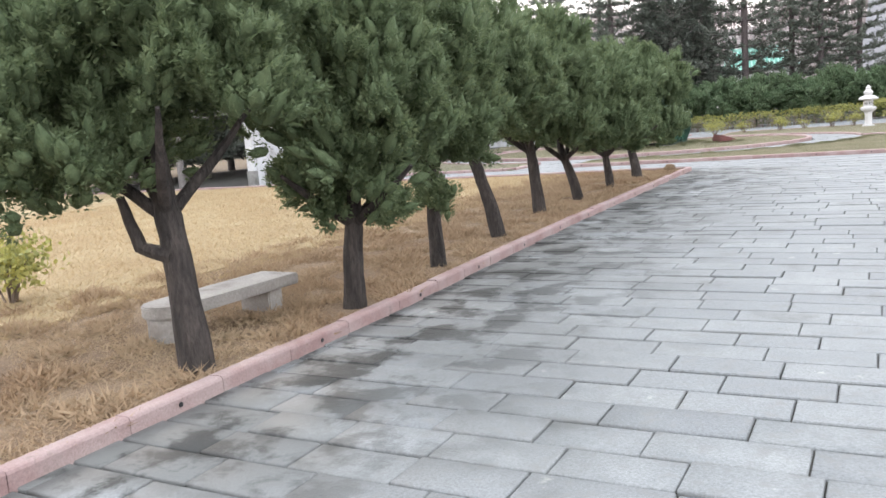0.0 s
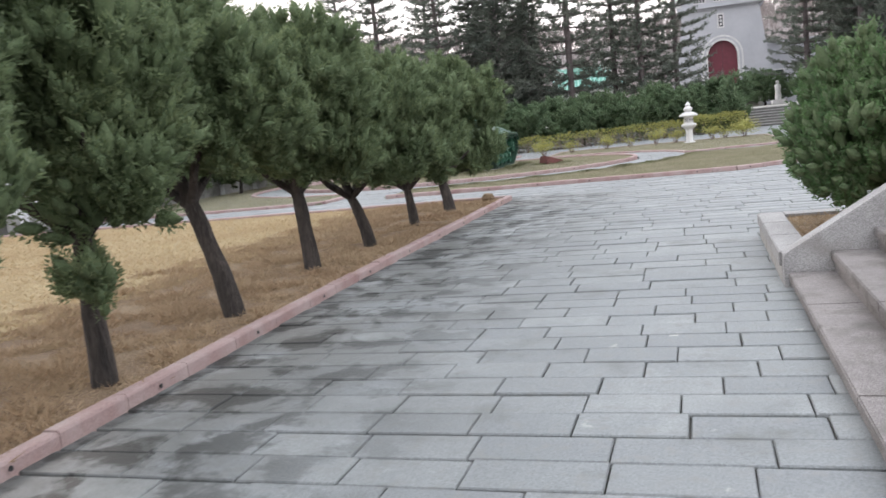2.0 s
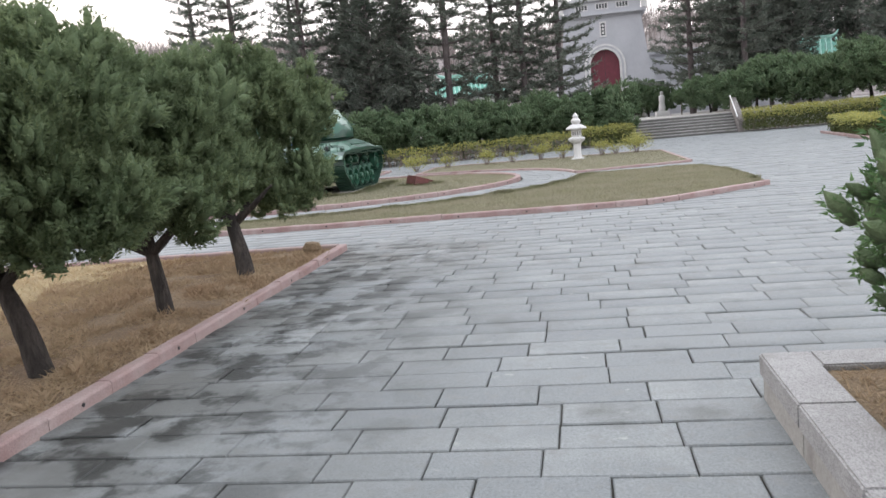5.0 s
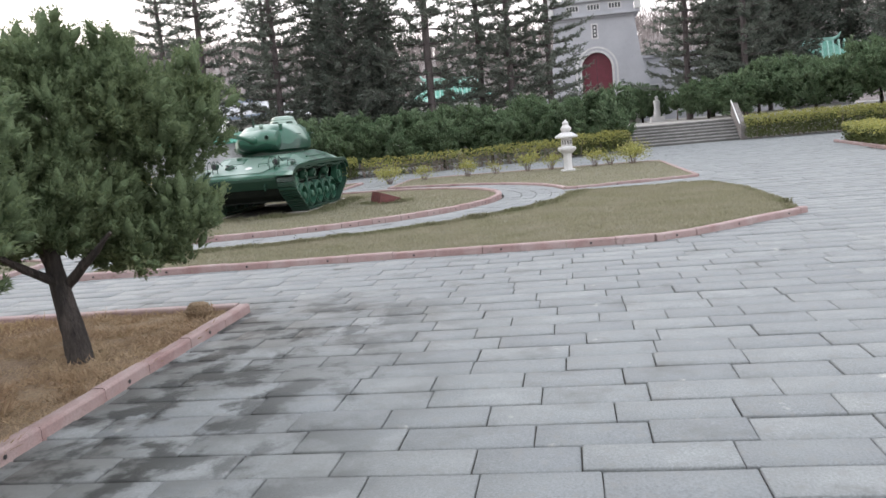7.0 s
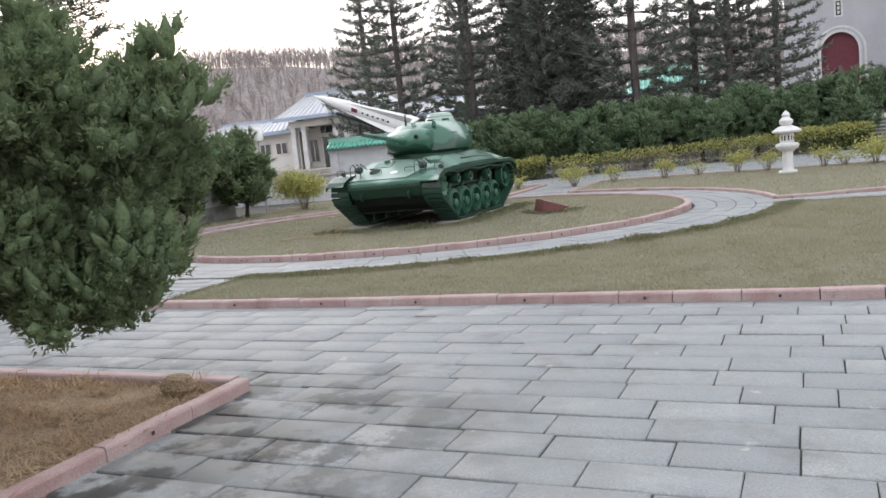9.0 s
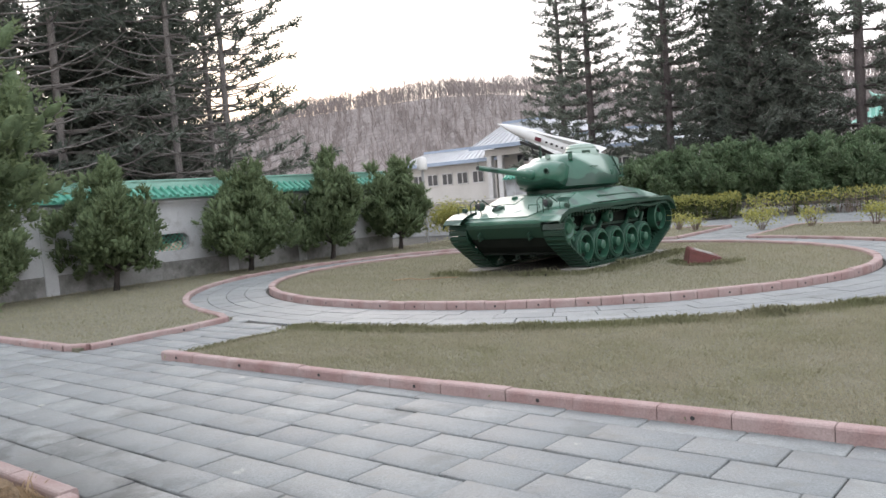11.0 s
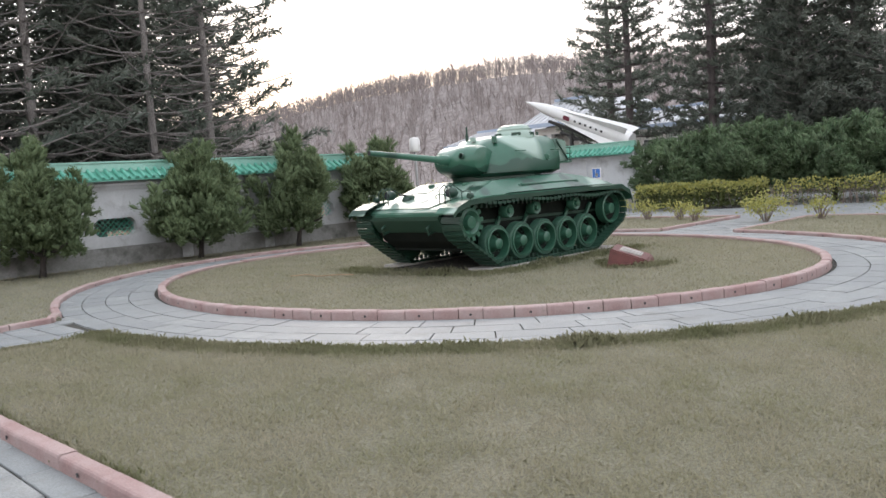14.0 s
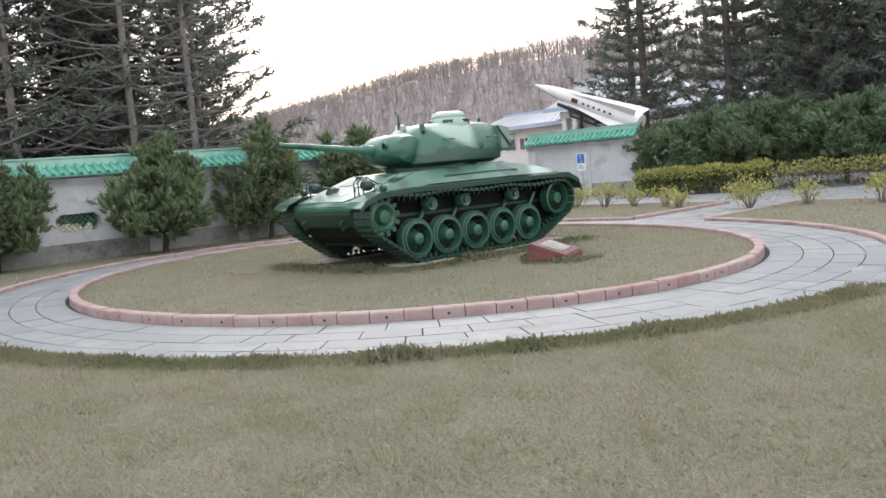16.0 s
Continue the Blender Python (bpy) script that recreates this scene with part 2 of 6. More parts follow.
BARE = surface("bare_winter_branch", (0.30, 0.26, 0.25), (0.35, 0.31, 0.30), 0.1, 3, 0.2, 0.95, 0, vary="island", vary_to=(0.24, 0.205, 0.195))
CONCRETE = stained(surface("weathered_concrete", (0.44, 0.42, 0.39), (0.36, 0.345, 0.32), 3, 50, 0.3, 0.85, 0.4), (0.2, 0.18, 0.16), 3, 0.55, 0.75)


# ---- mesh tools ----
class Shape:
    """Gathers simple solids into one mesh."""

    def __init__(self):
        self.v, self.f = [], []

    def add(self, verts, faces):
        o = len(self.v)
        self.v += [tuple(p) for p in verts]
        self.f += [tuple(i + o for i in f) for f in faces]
        return self

    def box(self, x0, x1, y0, y1, z0, z1, m=None):
        p = [Vector(c) for c in ((x0, y0, z0), (x1, y0, z0), (x1, y1, z0), (x0, y1, z0), (x0, y0, z1), (x1, y0, z1), (x1, y1, z1), (x0, y1, z1))]
        if m:
            p = [m @ c for c in p]
        return self.add(p, ((3, 2, 1, 0), (4, 5, 6, 7), (0, 1, 5, 4), (1, 2, 6, 5), (2, 3, 7, 6), (3, 0, 4, 7)))

    def loft(self, rings, cap=True):
        n = len(rings[0])
        verts = [p for r in rings for p in r]
        faces = [(i * n + k, i * n + (k + 1) % n, (i + 1) * n + (k + 1) % n, (i + 1) * n + k) for i in range(len(rings) - 1) for k in range(n)]
        if cap:
            faces += [tuple(range(n))[::-1], tuple((len(rings) - 1) * n + k for k in range(n))]
        return self.add(verts, faces)

    def tube(self, points, radii, n=8, cap=True):
        pts = [Vector(p) for p in points]
        rings, side = [], None
        for i, p in enumerate(pts):
            d = (pts[min(i + 1, len(pts) - 1)] - pts[max(i - 1, 0)]).normalized()
            if side is None:
                side = d.orthogonal().normalized()
            side = (side - d * side.dot(d)).normalized()
            up = d.cross(side)
            r = radii[i] if isinstance(radii, (list, tuple)) else radii
            rings.append([p + r * (math.cos(2 * math.pi * k / n) * side + math.sin(2 * math.pi * k / n) * up) for k in range(n)])
        return self.loft(rings, cap)

    def lathe(self, profile, centre=(0, 0, 0), n=20, axis="z", squash=1.0, cap=True):
        rings = []
        for r, h in profile:
            ring = []
            for k in range(n):
                a, b = r * math.cos(2 * math.pi * k / n), r * math.sin(2 * math.pi * k / n) * squash
                q = {"z": (a, b, h), "x": (h, a, b), "y": (b, h, a)}[axis]
                ring.append(tuple(q[i] + centre[i] for i in range(3)))
            rings.append(ring)
        return self.loft(rings, cap)

    def prism(self, poly, a, b, axis="x"):
        """poly in the two other axes, from a to b along axis."""
        put = {"x": lambda u, w, h: (h, u, w), "y": lambda u, w, h: (u, h, w), "z": lambda u, w, h: (u, w, h)}[axis]
        return self.loft([[put(u, w, a) for u, w in poly], [put(u, w, b) for u, w in poly]])

    def mesh(self, name, material, smooth=False, bevel=0.0, fix=True):
        me = bpy.data.meshes.new(name)
        me.from_pydata(self.v, [], self.f)
        if fix or bevel:
            bm = bmesh.new()
            bm.from_mesh(me)
            bmesh.ops.recalc_face_normals(bm, faces=bm.faces)
            if bevel:
                bmesh.ops.bevel(bm, geom=[e for e in bm.edges if len(e.link_faces) == 2 and e.calc_face_angle() > 0.5], offset=bevel, segments=2, affect="EDGES", clamp_overlap=True)
            bm.to_mesh(me)
            bm.free()
        if smooth:
            me.polygons.foreach_set("use_smooth", [True] * len(me.polygons))
            me.set_sharp_from_angle(angle=radians(40))
        me.materials.append(material)
        return me

    def part(self, name, material, parent=None, label="", smooth=False, bevel=0.0, fix=True):
        ob = new(name, self.mesh(name, material, smooth, bevel, fix))
        if parent:
            ob.parent = parent
        if label:
            tagged(ob, label)
        return ob


def thing(name, at, label, category, group="", turn=0.0, kind=""):
    ob = new(name)
    ob.empty_display_size = 0.2
    ob.matrix_world = pose(*at, 0, 0, turn)
    return tagged(ob, label, category, group, kind)


def raw_mesh(name, verts, faces, material):
    """A large mesh straight from arrays of triangles or quads."""
    me = bpy.data.meshes.new(name)
    n, k = faces.shape
    me.vertices.add(len(verts))
    me.vertices.foreach_set("co", np.ascontiguousarray(verts, dtype=np.float32).ravel())
    me.loops.add(n * k)
    me.loops.foreach_set("vertex_index", np.ascontiguousarray(faces, dtype=np.int32).ravel())
    me.polygons.add(n)
    me.polygons.foreach_set("loop_start", np.arange(0, n * k, k, dtype=np.int32))
    me.update(calc_edges=True)
    me.materials.append(material)
    return me


def unit(a):
    return a / np.maximum(np.linalg.norm(a, axis=-1, keepdims=True), 1e-9)


def sprigs(base, way, length, width, rng, bend=0.25, single=False):
    """Slim pointed leaves, a bent diamond of two triangles each."""
    n = len(base)
    side = unit(np.cross(way, rng.normal(size=(n, 3))))
    lift = np.cross(side, way)
    length, width = length[:, None], width[:, None]
    mid = base + way * length * 0.45 + lift * length * bend * 0.5
    if single:
        v = np.stack([base - side * width, base + side * width, base + way * length], axis=1).reshape(-1, 3)
        return v, np.arange(n)[:, None] * 3 + np.array([[0, 1, 2]])
    v = np.stack([base, mid - side * width, base + way * length, mid + side * width], axis=1).reshape(-1, 3)
    i = np.arange(n)[:, None] * 4
    return v, np.concatenate([i + np.array([[0, 1, 2]]), i + np.array([[0, 2, 3]])], axis=1).reshape(-1, 3)


def join(parts):
    vs, fs, o = [], [], 0
    for v, f in parts:
        vs.append(v)
        fs.append(f + o)
        o += len(v)
    return np.concatenate(vs), np.concatenate(fs)


def inside(poly, x, y):
    px, py = np.array(poly).T
    qx, qy = np.roll(px, -1), np.roll(py, -1)
    x, y = np.asarray(x)[..., None], np.asarray(y)[..., None]
    cross = ((py > y) != (qy > y)) & (x < (qx - px) * (y - py) / np.where(qy == py, 1e-9, qy - py) + px)
    return cross.sum(-1) % 2 == 1

# ---- plan ----
CX, CY = -8.5, 32.0
IN_RX, IN_RY, OUT_RX, OUT_RY = 6.3, 5.35, 8.15, 7.1


def oval(rx, ry, deg):
    return (CX + rx * math.cos(radians(deg)), CY + ry * math.sin(radians(deg)))


def arc(rx, ry, a, b, n):
    return [oval(rx, ry, a + (b - a) * i / n) for i in range(n + 1)]


def smooth_line(pts, step=0.25):
    out = []
    for a, b in zip(pts, pts[1:]):
        n = max(1, int(math.dist(a, b) / step))
        out += [(a[0] + (b[0] - a[0]) * i / n, a[1] + (b[1] - a[1]) * i / n) for i in range(n)]
    return out + [pts[-1]]


LAWN_ARC = arc(OUT_RX, OUT_RY, -1, -87, 40)
LAWN_EDGE = [(-8.05, 22.6), (-4.0, 22.64), (-1.5, 22.7), (0.75, 22.73), (1.25, 22.9), (3.4, 24.75), (3.55, 26.5), (3.5, 29.5), (3.1, 31.85)]
LAWN = LAWN_EDGE + LAWN_ARC
LANTERN_ARC = arc(OUT_RX, OUT_RY, 76, 8, 34)
LANTERN_BED = [(-0.25, 33.0), (3.1, 33.9), (3.0, 42.6), (-6.6, 43.4)] + LANTERN_ARC
WEST_ARC = arc(OUT_RX, OUT_RY, 259, 91, 50)
WEST_BED = [(-9.9, 22.4)] + WEST_ARC + [(-8.7, 43.4), (-18.6, 43.4), (-18.6, 22.4)]
TREE_BED = [(-3.36, -8.0), (-3.55, 4.9), (-3.78, 10.0), (-3.95, 19.45), (-32.0, 19.45), (-32.0, -8.0)]
FIELD_AREA = [(-6.6, -8.0), (-6.2, 2), (-6.9, 6), (-6.5, 10), (-7.2, 14), (-6.9, 19.3), (-31.9, 19.3), (-31.9, -8.0)]
OVAL = arc(IN_RX, IN_RY, 0, 360, 72)[:-1]


def sheet(name, poly, z, material, label, category, drop=0.25):
    s = Shape().prism(poly, z - drop, z, "z")
    return tagged(s.part(name, material), label, category, kind="structure")


# ---- ground ----
g = Shape()
R = 1500
g.add([(-R, -R, -0.06), (R, -R, -0.06), (R, R, -0.06), (-R, R, -0.06)], [(0, 1, 2, 3)])
tagged(g.part("ground", SOIL), "dry brown soil around the paved garden", "ground", kind="structure")
pavement = sheet("pavement", [(-32, -9), (16, -9), (16, 60), (-32, 60)], -0.022, JOINT, "grey granite slab paving with dark sandy joints", "paving", 0.04)
bed_floor = sheet("tree_bed_soil", TREE_BED, 0.035, LITTER, "brown needle litter and dry grass under the junipers", "flower bed")
field_floor = sheet("dry_field", FIELD_AREA, 0.05, FIELD, "pale dry grass field behind the junipers", "field")
lawn_floor = sheet("lawn", LAWN, 0.03, TURF, "short yellow-green lawn beside the curved path", "lawn")
oval_floor = sheet("oval_lawn", OVAL, 0.05, TURF, "oval lawn under the tank, yellowish short grass", "lawn")
lantern_floor = sheet("lantern_bed", LANTERN_BED, 0.04, TURF, "dry grass bed around the stone lantern", "lawn")
west_floor = sheet("west_bed", WEST_BED, 0.04, TURF, "dry grass strip along the garden wall", "lawn")

# upper terrace behind the hedge and stairs
terrace = Shape()
terrace.prism([(2.7, 58.95), (8.6, 58.95), (60, 60), (60, 130), (-60, 130), (-60, 62), (2.7, 62)], -0.05, 1.15, "z")
tagged(terrace.part("terrace", CONCRETE), "raised paved terrace in front of the tower", "terrace", kind="structure")


# ---- kerbs ----
def stone_mesh(name, width, height, material):
    s = Shape()
    c = 0.022
    prof = [(-width / 2, -0.1), (width / 2, -0.1), (width / 2, height - c), (width / 2 - c * 0.35, height - c * 0.3), (width / 2 - c, height), (-width / 2 + c, height), (-width / 2 + c * 0.35, height - c * 0.3), (-width / 2, height - c)]
    s.loft([[(x, u, w) for u, w in prof] for x in (-0.5, 0.5)])
    me = s.mesh(name, material)
    return me


KERB_STONE = stone_mesh("kerb_stone", 0.13, 0.10, KERB)
OVAL_STONE = stone_mesh("oval_kerb_stone", 0.14, 0.115, KERB)
HOLE = Shape().lathe([(0.016, 0), (0.016, 0.004)], n=10, axis="y").mesh("drain_hole", BLACK)


def kerb(name, line, length, label, me=KERB_STONE, holes=1.5, side=-1, rise=0.0):
    """A run of kerb stones along a line; drain holes on the side given."""
    top = thing(name, (0, 0, 0), label, "kerb", kind="structure")
    rng = random.Random(len(line) + int(length * 100))
    pts = [Vector((*p, 0)) for p in line]
    cum = [0.0]
    for a, b in zip(pts, pts[1:]):
        cum.append(cum[-1] + (b - a).length)

    def at(d):
        d = min(max(d, 0), cum[-1])
        i = max(i for i in range(len(cum) - 1) if cum[i] <= d + 1e-9)
        f = (d - cum[i]) / max(cum[i + 1] - cum[i], 1e-9)
        return pts[i].lerp(pts[i + 1], min(f, 1))

    d, k = 0.0, 0
    while d < cum[-1] - 0.05:
        l = length * rng.uniform(0.86, 1.14)
        e = min(d + l, cum[-1])
        a, b = at(d), at(e)
        t = (b - a).normalized()
        ang = math.atan2(t.y, t.x)
        mid = (a + b) / 2
        ob = new("kerb_stone", me)
        ob.parent = top
        ob.matrix_basis = Matrix.Translation((mid.x, mid.y, rise + rng.uniform(-0.006, 0.006))) @ Matrix.Rotation(ang + rng.uniform(-0.008, 0.008), 4, "Z") @ Matrix.Diagonal(((b - a).length - 0.007, 1 + rng.uniform(-0.04, 0.04), 1, 1))
        if k % 2 == 0 and holes and (b - a).length > 0.25:
            h = new("drain_hole", HOLE)
            h.parent = top
            off = Vector((-t.y, t.x, 0)) * (side * 0.071 - (0.004 if side < 0 else 0))
            h.matrix_basis = Matrix.Translation((mid.x + off.x, mid.y + off.y, 0.045 + rise)) @ Matrix.Rotation(ang, 4, "Z")
        d, k = e, k + 1
    return top


PINK = "pink granite kerb stones with small round drain holes"
kerb("tree_bed_kerb", [(-3.36, -8.0), (-3.55, 4.9), (-3.78, 10.0), (-3.95, 19.45)], 0.72, PINK + " along the juniper bed")
kerb("tree_bed_end_kerb", [(-4.03, 19.45), (-32.0, 19.45)], 0.8, PINK + " closing the juniper bed", side=-1)
kerb("lawn_kerb", LAWN_EDGE[:6], 0.62, PINK + " in front of the lawn")
kerb("oval_kerb", arc(IN_RX + 0.05, IN_RY + 0.05, 0, 360, 120), 0.34, "rounded pink granite kerb around the oval lawn", OVAL_STONE, 1.0)
kerb("lantern_bed_kerb", LANTERN_ARC + [(-0.25, 33.0), (3.1, 33.9)], 0.55, PINK + " beside the oval path", rise=-0.03)
kerb("lantern_bed_side_kerb", [(3.1, 33.98), (3.0, 42.6), (-6.6, 43.4), (-6.6, 39.0)], 0.7, PINK + " at the back of the lantern bed", rise=-0.03)
kerb("west_bed_kerb", [(-18.6, 22.4), (-9.9, 22.4), (-9.9, 24.8)] + WEST_ARC[1:], 0.55, PINK + " of the strip along the wall", rise=-0.02)
kerb("west_bed_end_kerb", [(-8.7, 39.2), (-8.7, 43.4), (-18.6, 43.4)], 0.7, PINK + " at the end of the wall strip", rise=-0.02)
kerb("path_edging", LAWN_ARC, 0.5, "flush pink granite edging between lawn and oval path", KERB_STONE, 0, rise=-0.095)


# ---- plants ----
def tuft_cloud(rng, anchors, ways, lengths, radii, per, leaf, flat=0.75, stray=0.3):
    """Flame-shaped tufts: leaves on the skin of each, pointing outwards and up along it."""
    n = len(anchors)
    idx = np.repeat(np.arange(n), per)
    t = rng.random(n * per) ** 0.8
    prof = np.sin(np.pi * np.clip(t * 0.86 + 0.1, 0, 1)) ** 0.8
    d = ways[idx]
    a = unit(np.cross(d, rng.normal(size=d.shape)))
    rad = radii[idx] * prof * rng.uniform(0.75, 1.08, len(idx))
    base = anchors[idx] + d * (lengths[idx] * t)[:, None] + a * rad[:, None]
    way = unit(d * 0.75 + a * flat + rng.normal(size=d.shape) * stray)
    return sprigs(base, way, leaf * rng.uniform(0.6, 1.4, len(idx)), leaf * rng.uniform(0.16, 0.28, len(idx)), rng, single=True)


def tuft_cores(anchors, ways, lengths, radii, n=5, k=0.52, plain=False):
    prof = [(0.0, 0.2), (0.5, 1.0), (0.95, 0.1)] if plain else [(0.0, 0.15), (0.25, 0.85), (0.6, 0.9), (0.95, 0.12)]
    ang = np.arange(n) * 2 * np.pi / n
    vs, fs, o = [], [], 0
    for p, d, l, r in zip(anchors, ways, lengths, radii):
        a = unit(np.cross(d, [0.31, 0.2, 0.9]))
        b = np.cross(d, a)
        v = np.concatenate([p + d * l * t + k * r * q * (np.cos(ang)[:, None] * a + np.sin(ang)[:, None] * b) for t, q in prof])
        m = len(prof)
        f = [(i * n + j, i * n + (j + 1) % n, (i + 1) * n + (j + 1) % n, (i + 1) * n + j) for i in range(m - 1) for j in range(n)]
        vs.append(v)
        fs.append(np.array(f) + o)
        o += len(v)
    return np.concatenate(vs), np.concatenate(fs)


def crown_tufts(rng, blobs, count, size, upward=1.25):
    """Tuft anchors spread through the outer shell of several ellipsoids."""
    vol = np.array([b[3] * b[4] * b[5] for b in blobs]) ** 0.67
    pick = rng.choice(len(blobs), count, p=vol / vol.sum())
    b = np.array(blobs)[pick]
    u = unit(rng.normal(size=(count, 3)))
    r = rng.uniform(0.35, 0.88, count)[:, None]
    p = b[:, :3] + u * b[:, 3:] * r
    w = unit(u * np.array([1, 1, 0.7]) * 0.75 + np.array([0, 0, upward]) + rng.normal(size=(count, 3)) * 0.2)
    low = u[:, 2] < -0.5
    w[low] = unit(w[low] * np.array([1, 1, 0.45]))
    l = size * rng.uniform(0.7, 1.5, count)
    return p, w, l, l * rng.uniform(0.3, 0.42, count)


def sprays(rng, p, w, l, r, k=8):
    """Breaks each tuft into a leader and several smaller tips that leave it sideways."""
    n = len(p)
    idx = np.repeat(np.arange(n), k)
    lead = np.tile(np.arange(k) == 0, n)
    t = np.where(lead, 0.25, rng.uniform(0.0, 0.7, n * k))
    d = w[idx]
    a = unit(np.cross(d, rng.normal(size=d.shape)))
    q = p[idx] + d * (l[idx] * t)[:, None] + a * (np.where(lead, 0.0, 0.6) * r[idx])[:, None]
    way = unit(d + a * np.where(lead, 0.0, rng.uniform(0.3, 0.8, n * k))[:, None] + np.array([0, 0, 0.15]))
    length = l[idx] * np.where(lead, 0.7, rng.uniform(0.28, 0.46, n * k))
    return q, way, length, r[idx] * np.where(lead, 0.6, rng.uniform(0.36, 0.52, n * k))


def leafy(name, parent, rng, blobs, count, size, per, leaf, material, core_material, label="", upward=1.25):
    p, w, l, r = sprays(rng, *crown_tufts(rng, blobs, count, size, upward))
    crown = new("crown", raw_mesh("crown", *tuft_cloud(rng, p, w, l, r, max(10, per // 8), leaf, 0.65, 0.42), material))
    crown.parent = parent
    cv, cf = tuft_cores(p, w, l, r, 5, 0.62)
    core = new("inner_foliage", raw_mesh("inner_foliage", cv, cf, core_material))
    core.parent = parent


def trunk_part(parent, points, radii, material=BARK, name="trunk", n=10):
    s = Shape()
    pts = [Vector(p) for p in points]
    fine, rr = [], []
    for i in range(len(pts) - 1):
        for k in range(4):
            f = k / 4
            q = pts[i].lerp(pts[i + 1], f)
            fine.append(q + Vector(noise.noise_vector(q * 5)) * 0.012)
            rr.append((radii[i] * (1 - f) + radii[i + 1] * f) * (1 + 0.12 * noise.noise(q * 7)))
    fine.append(pts[-1])
    rr.append(radii[-1])
    s.tube(fine, rr, n)
    return s.part(name, material, parent, smooth=True)


JUNI = "clipped juniper with a dark leaning trunk and dense flame-like foliage"


def juniper(at, seed, blobs, trunk, limbs=(), count=90, size=0.37, per=400, leaf=0.042, light=False, name="juniper_tree", label=JUNI, group="junipers along the path"):
    rng = np.random.default_rng(seed)
    top = thing(name, at, label, "tree", group)
    trunk_part(top, *trunk)
    for pts, rad in limbs:
        trunk_part(top, pts, rad, name="limb", n=7)
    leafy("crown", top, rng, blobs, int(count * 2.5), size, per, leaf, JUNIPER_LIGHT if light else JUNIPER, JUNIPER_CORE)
    return top


def lean_trunk(dx, dy, h=1.5, r=0.12):
    r *= 0.8
    return ([(0, 0, -0.08), (dx * 0.25, dy * 0.25, h * 0.3), (dx * 0.6, dy * 0.6, h * 0.65), (dx, dy, h), (dx * 1.1, dy * 1.1, h * 1.5)], [r * 1.25, r, r * 0.9, r * 0.75, r * 0.3])


def forks(dx, dy, h, r=0.05):
    out = []
    for k in range(4):
        a = k * 1.7 + h * 3
        out.append(([(dx * 0.8, dy * 0.8, h * 0.8), (dx + 0.35 * math.cos(a), dy + 0.35 * math.sin(a), h * 1.05), (dx + 0.7 * math.cos(a), dy + 0.7 * math.sin(a), h * 1.35)], [r, r * 0.8, r * 0.3]))
    return out


# the row along the path, from the start of the walk to the bed's end
juniper((-3.92, 2.96, 0.04), 11, [(-0.75, 0.1, 2.15, 1.15, 1.0, 1.0), (-0.9, -0.3, 1.5, 0.95, 0.8, 0.5), (-0.2, 0.5, 2.4, 0.7, 0.8, 0.9), (0.25, 0.3, 1.85, 0.5, 0.5, 0.45)], lean_trunk(-0.25, 0.1, 1.4, 0.13),
        [([(-0.1, 0.0, 0.78), (-0.35, -0.05, 0.85), (-0.45, -0.08, 1.2)], [0.06, 0.05, 0.03])] + forks(-0.25, 0.1, 1.3), 130)
juniper((-3.89, 4.83, 0.04), 12, [(0.0, 0.1, 1.9, 0.9, 0.95, 1.15), (0.35, 0.0, 1.45, 0.65, 0.7, 0.65), (-0.3, 0.2, 2.5, 0.8, 0.8, 0.8), (0.0, 0.0, 0.95, 0.4, 0.4, 0.35)], lean_trunk(0.05, 0.05, 0.9, 0.115), forks(0.05, 0.05, 0.9), 130)
juniper((-4.08, 6.75, 0.04), 13, [(-0.15, 0.1, 2.2, 0.95, 0.95, 1.0), (0.2, 0.1, 1.45, 0.45, 0.5, 0.5), (0.14, -0.05, 0.55, 0.12, 0.12, 0.15)], lean_trunk(-0.05, 0.05, 1.3, 0.1), forks(-0.05, 0.05, 1.3), 110)
juniper((-4.28, 8.85, 0.04), 14, [(-0.35, 0.0, 2.2, 1.0, 1.0, 1.05), (0.15, 0.1, 1.8, 0.7, 0.8, 0.65)], lean_trunk(-0.42, 0.0, 1.35, 0.115), forks(-0.42, 0.0, 1.35), 115)
juniper((-4.66, 11.3, 0.04), 15, [(0.0, 0.0, 2.0, 1.05, 1.05, 1.05), (0.35, 0.0, 1.4, 0.6, 0.7, 0.5)], lean_trunk(-0.15, 0.05, 1.2, 0.12), forks(-0.15, 0.05, 1.2), 115)
juniper((-4.64, 13.2, 0.04), 16, [(0.1, 0.0, 1.7, 1.05, 1.0, 1.0), (0.5, 0.0, 1.15, 0.6, 0.7, 0.45)], lean_trunk(-0.3, 0.0, 0.9, 0.11), forks(-0.3, 0.0, 0.9), 115)
juniper((-4.68, 15.3, 0.04), 17, [(0.0, 0.0, 1.75, 1.0, 1.05, 1.05), (0.2, -0.1, 1.1, 0.8, 0.7, 0.5)], lean_trunk(-0.1, 0.0, 0.8, 0.1), forks(-0.1, 0.0, 0.8), 115)
corner_tree = [(0.52, 1.72, 2.05, 0.24, 0.24, 0.5), (0.36, 1.2, 1.78, 0.32, 0.34, 0.48), (0.08, 0.9, 2.2, 0.38, 0.4, 0.62), (-0.45, 0.45, 2.1, 0.5, 0.5, 0.8), (-0.8, 0.1, 1.8, 0.5, 0.5, 0.7), (0.5, 1.15, 0.9, 0.32, 0.34, 0.32),
               (0.12, 0.9, 0.9, 0.38, 0.4, 0.32), (-0.15, 0.5, 1.25, 0.45, 0.45, 0.42), (-0.35, 0.2, 1.2, 0.55, 0.5, 0.4), (-0.7, -0.1, 1.2, 0.55, 0.5, 0.35)]
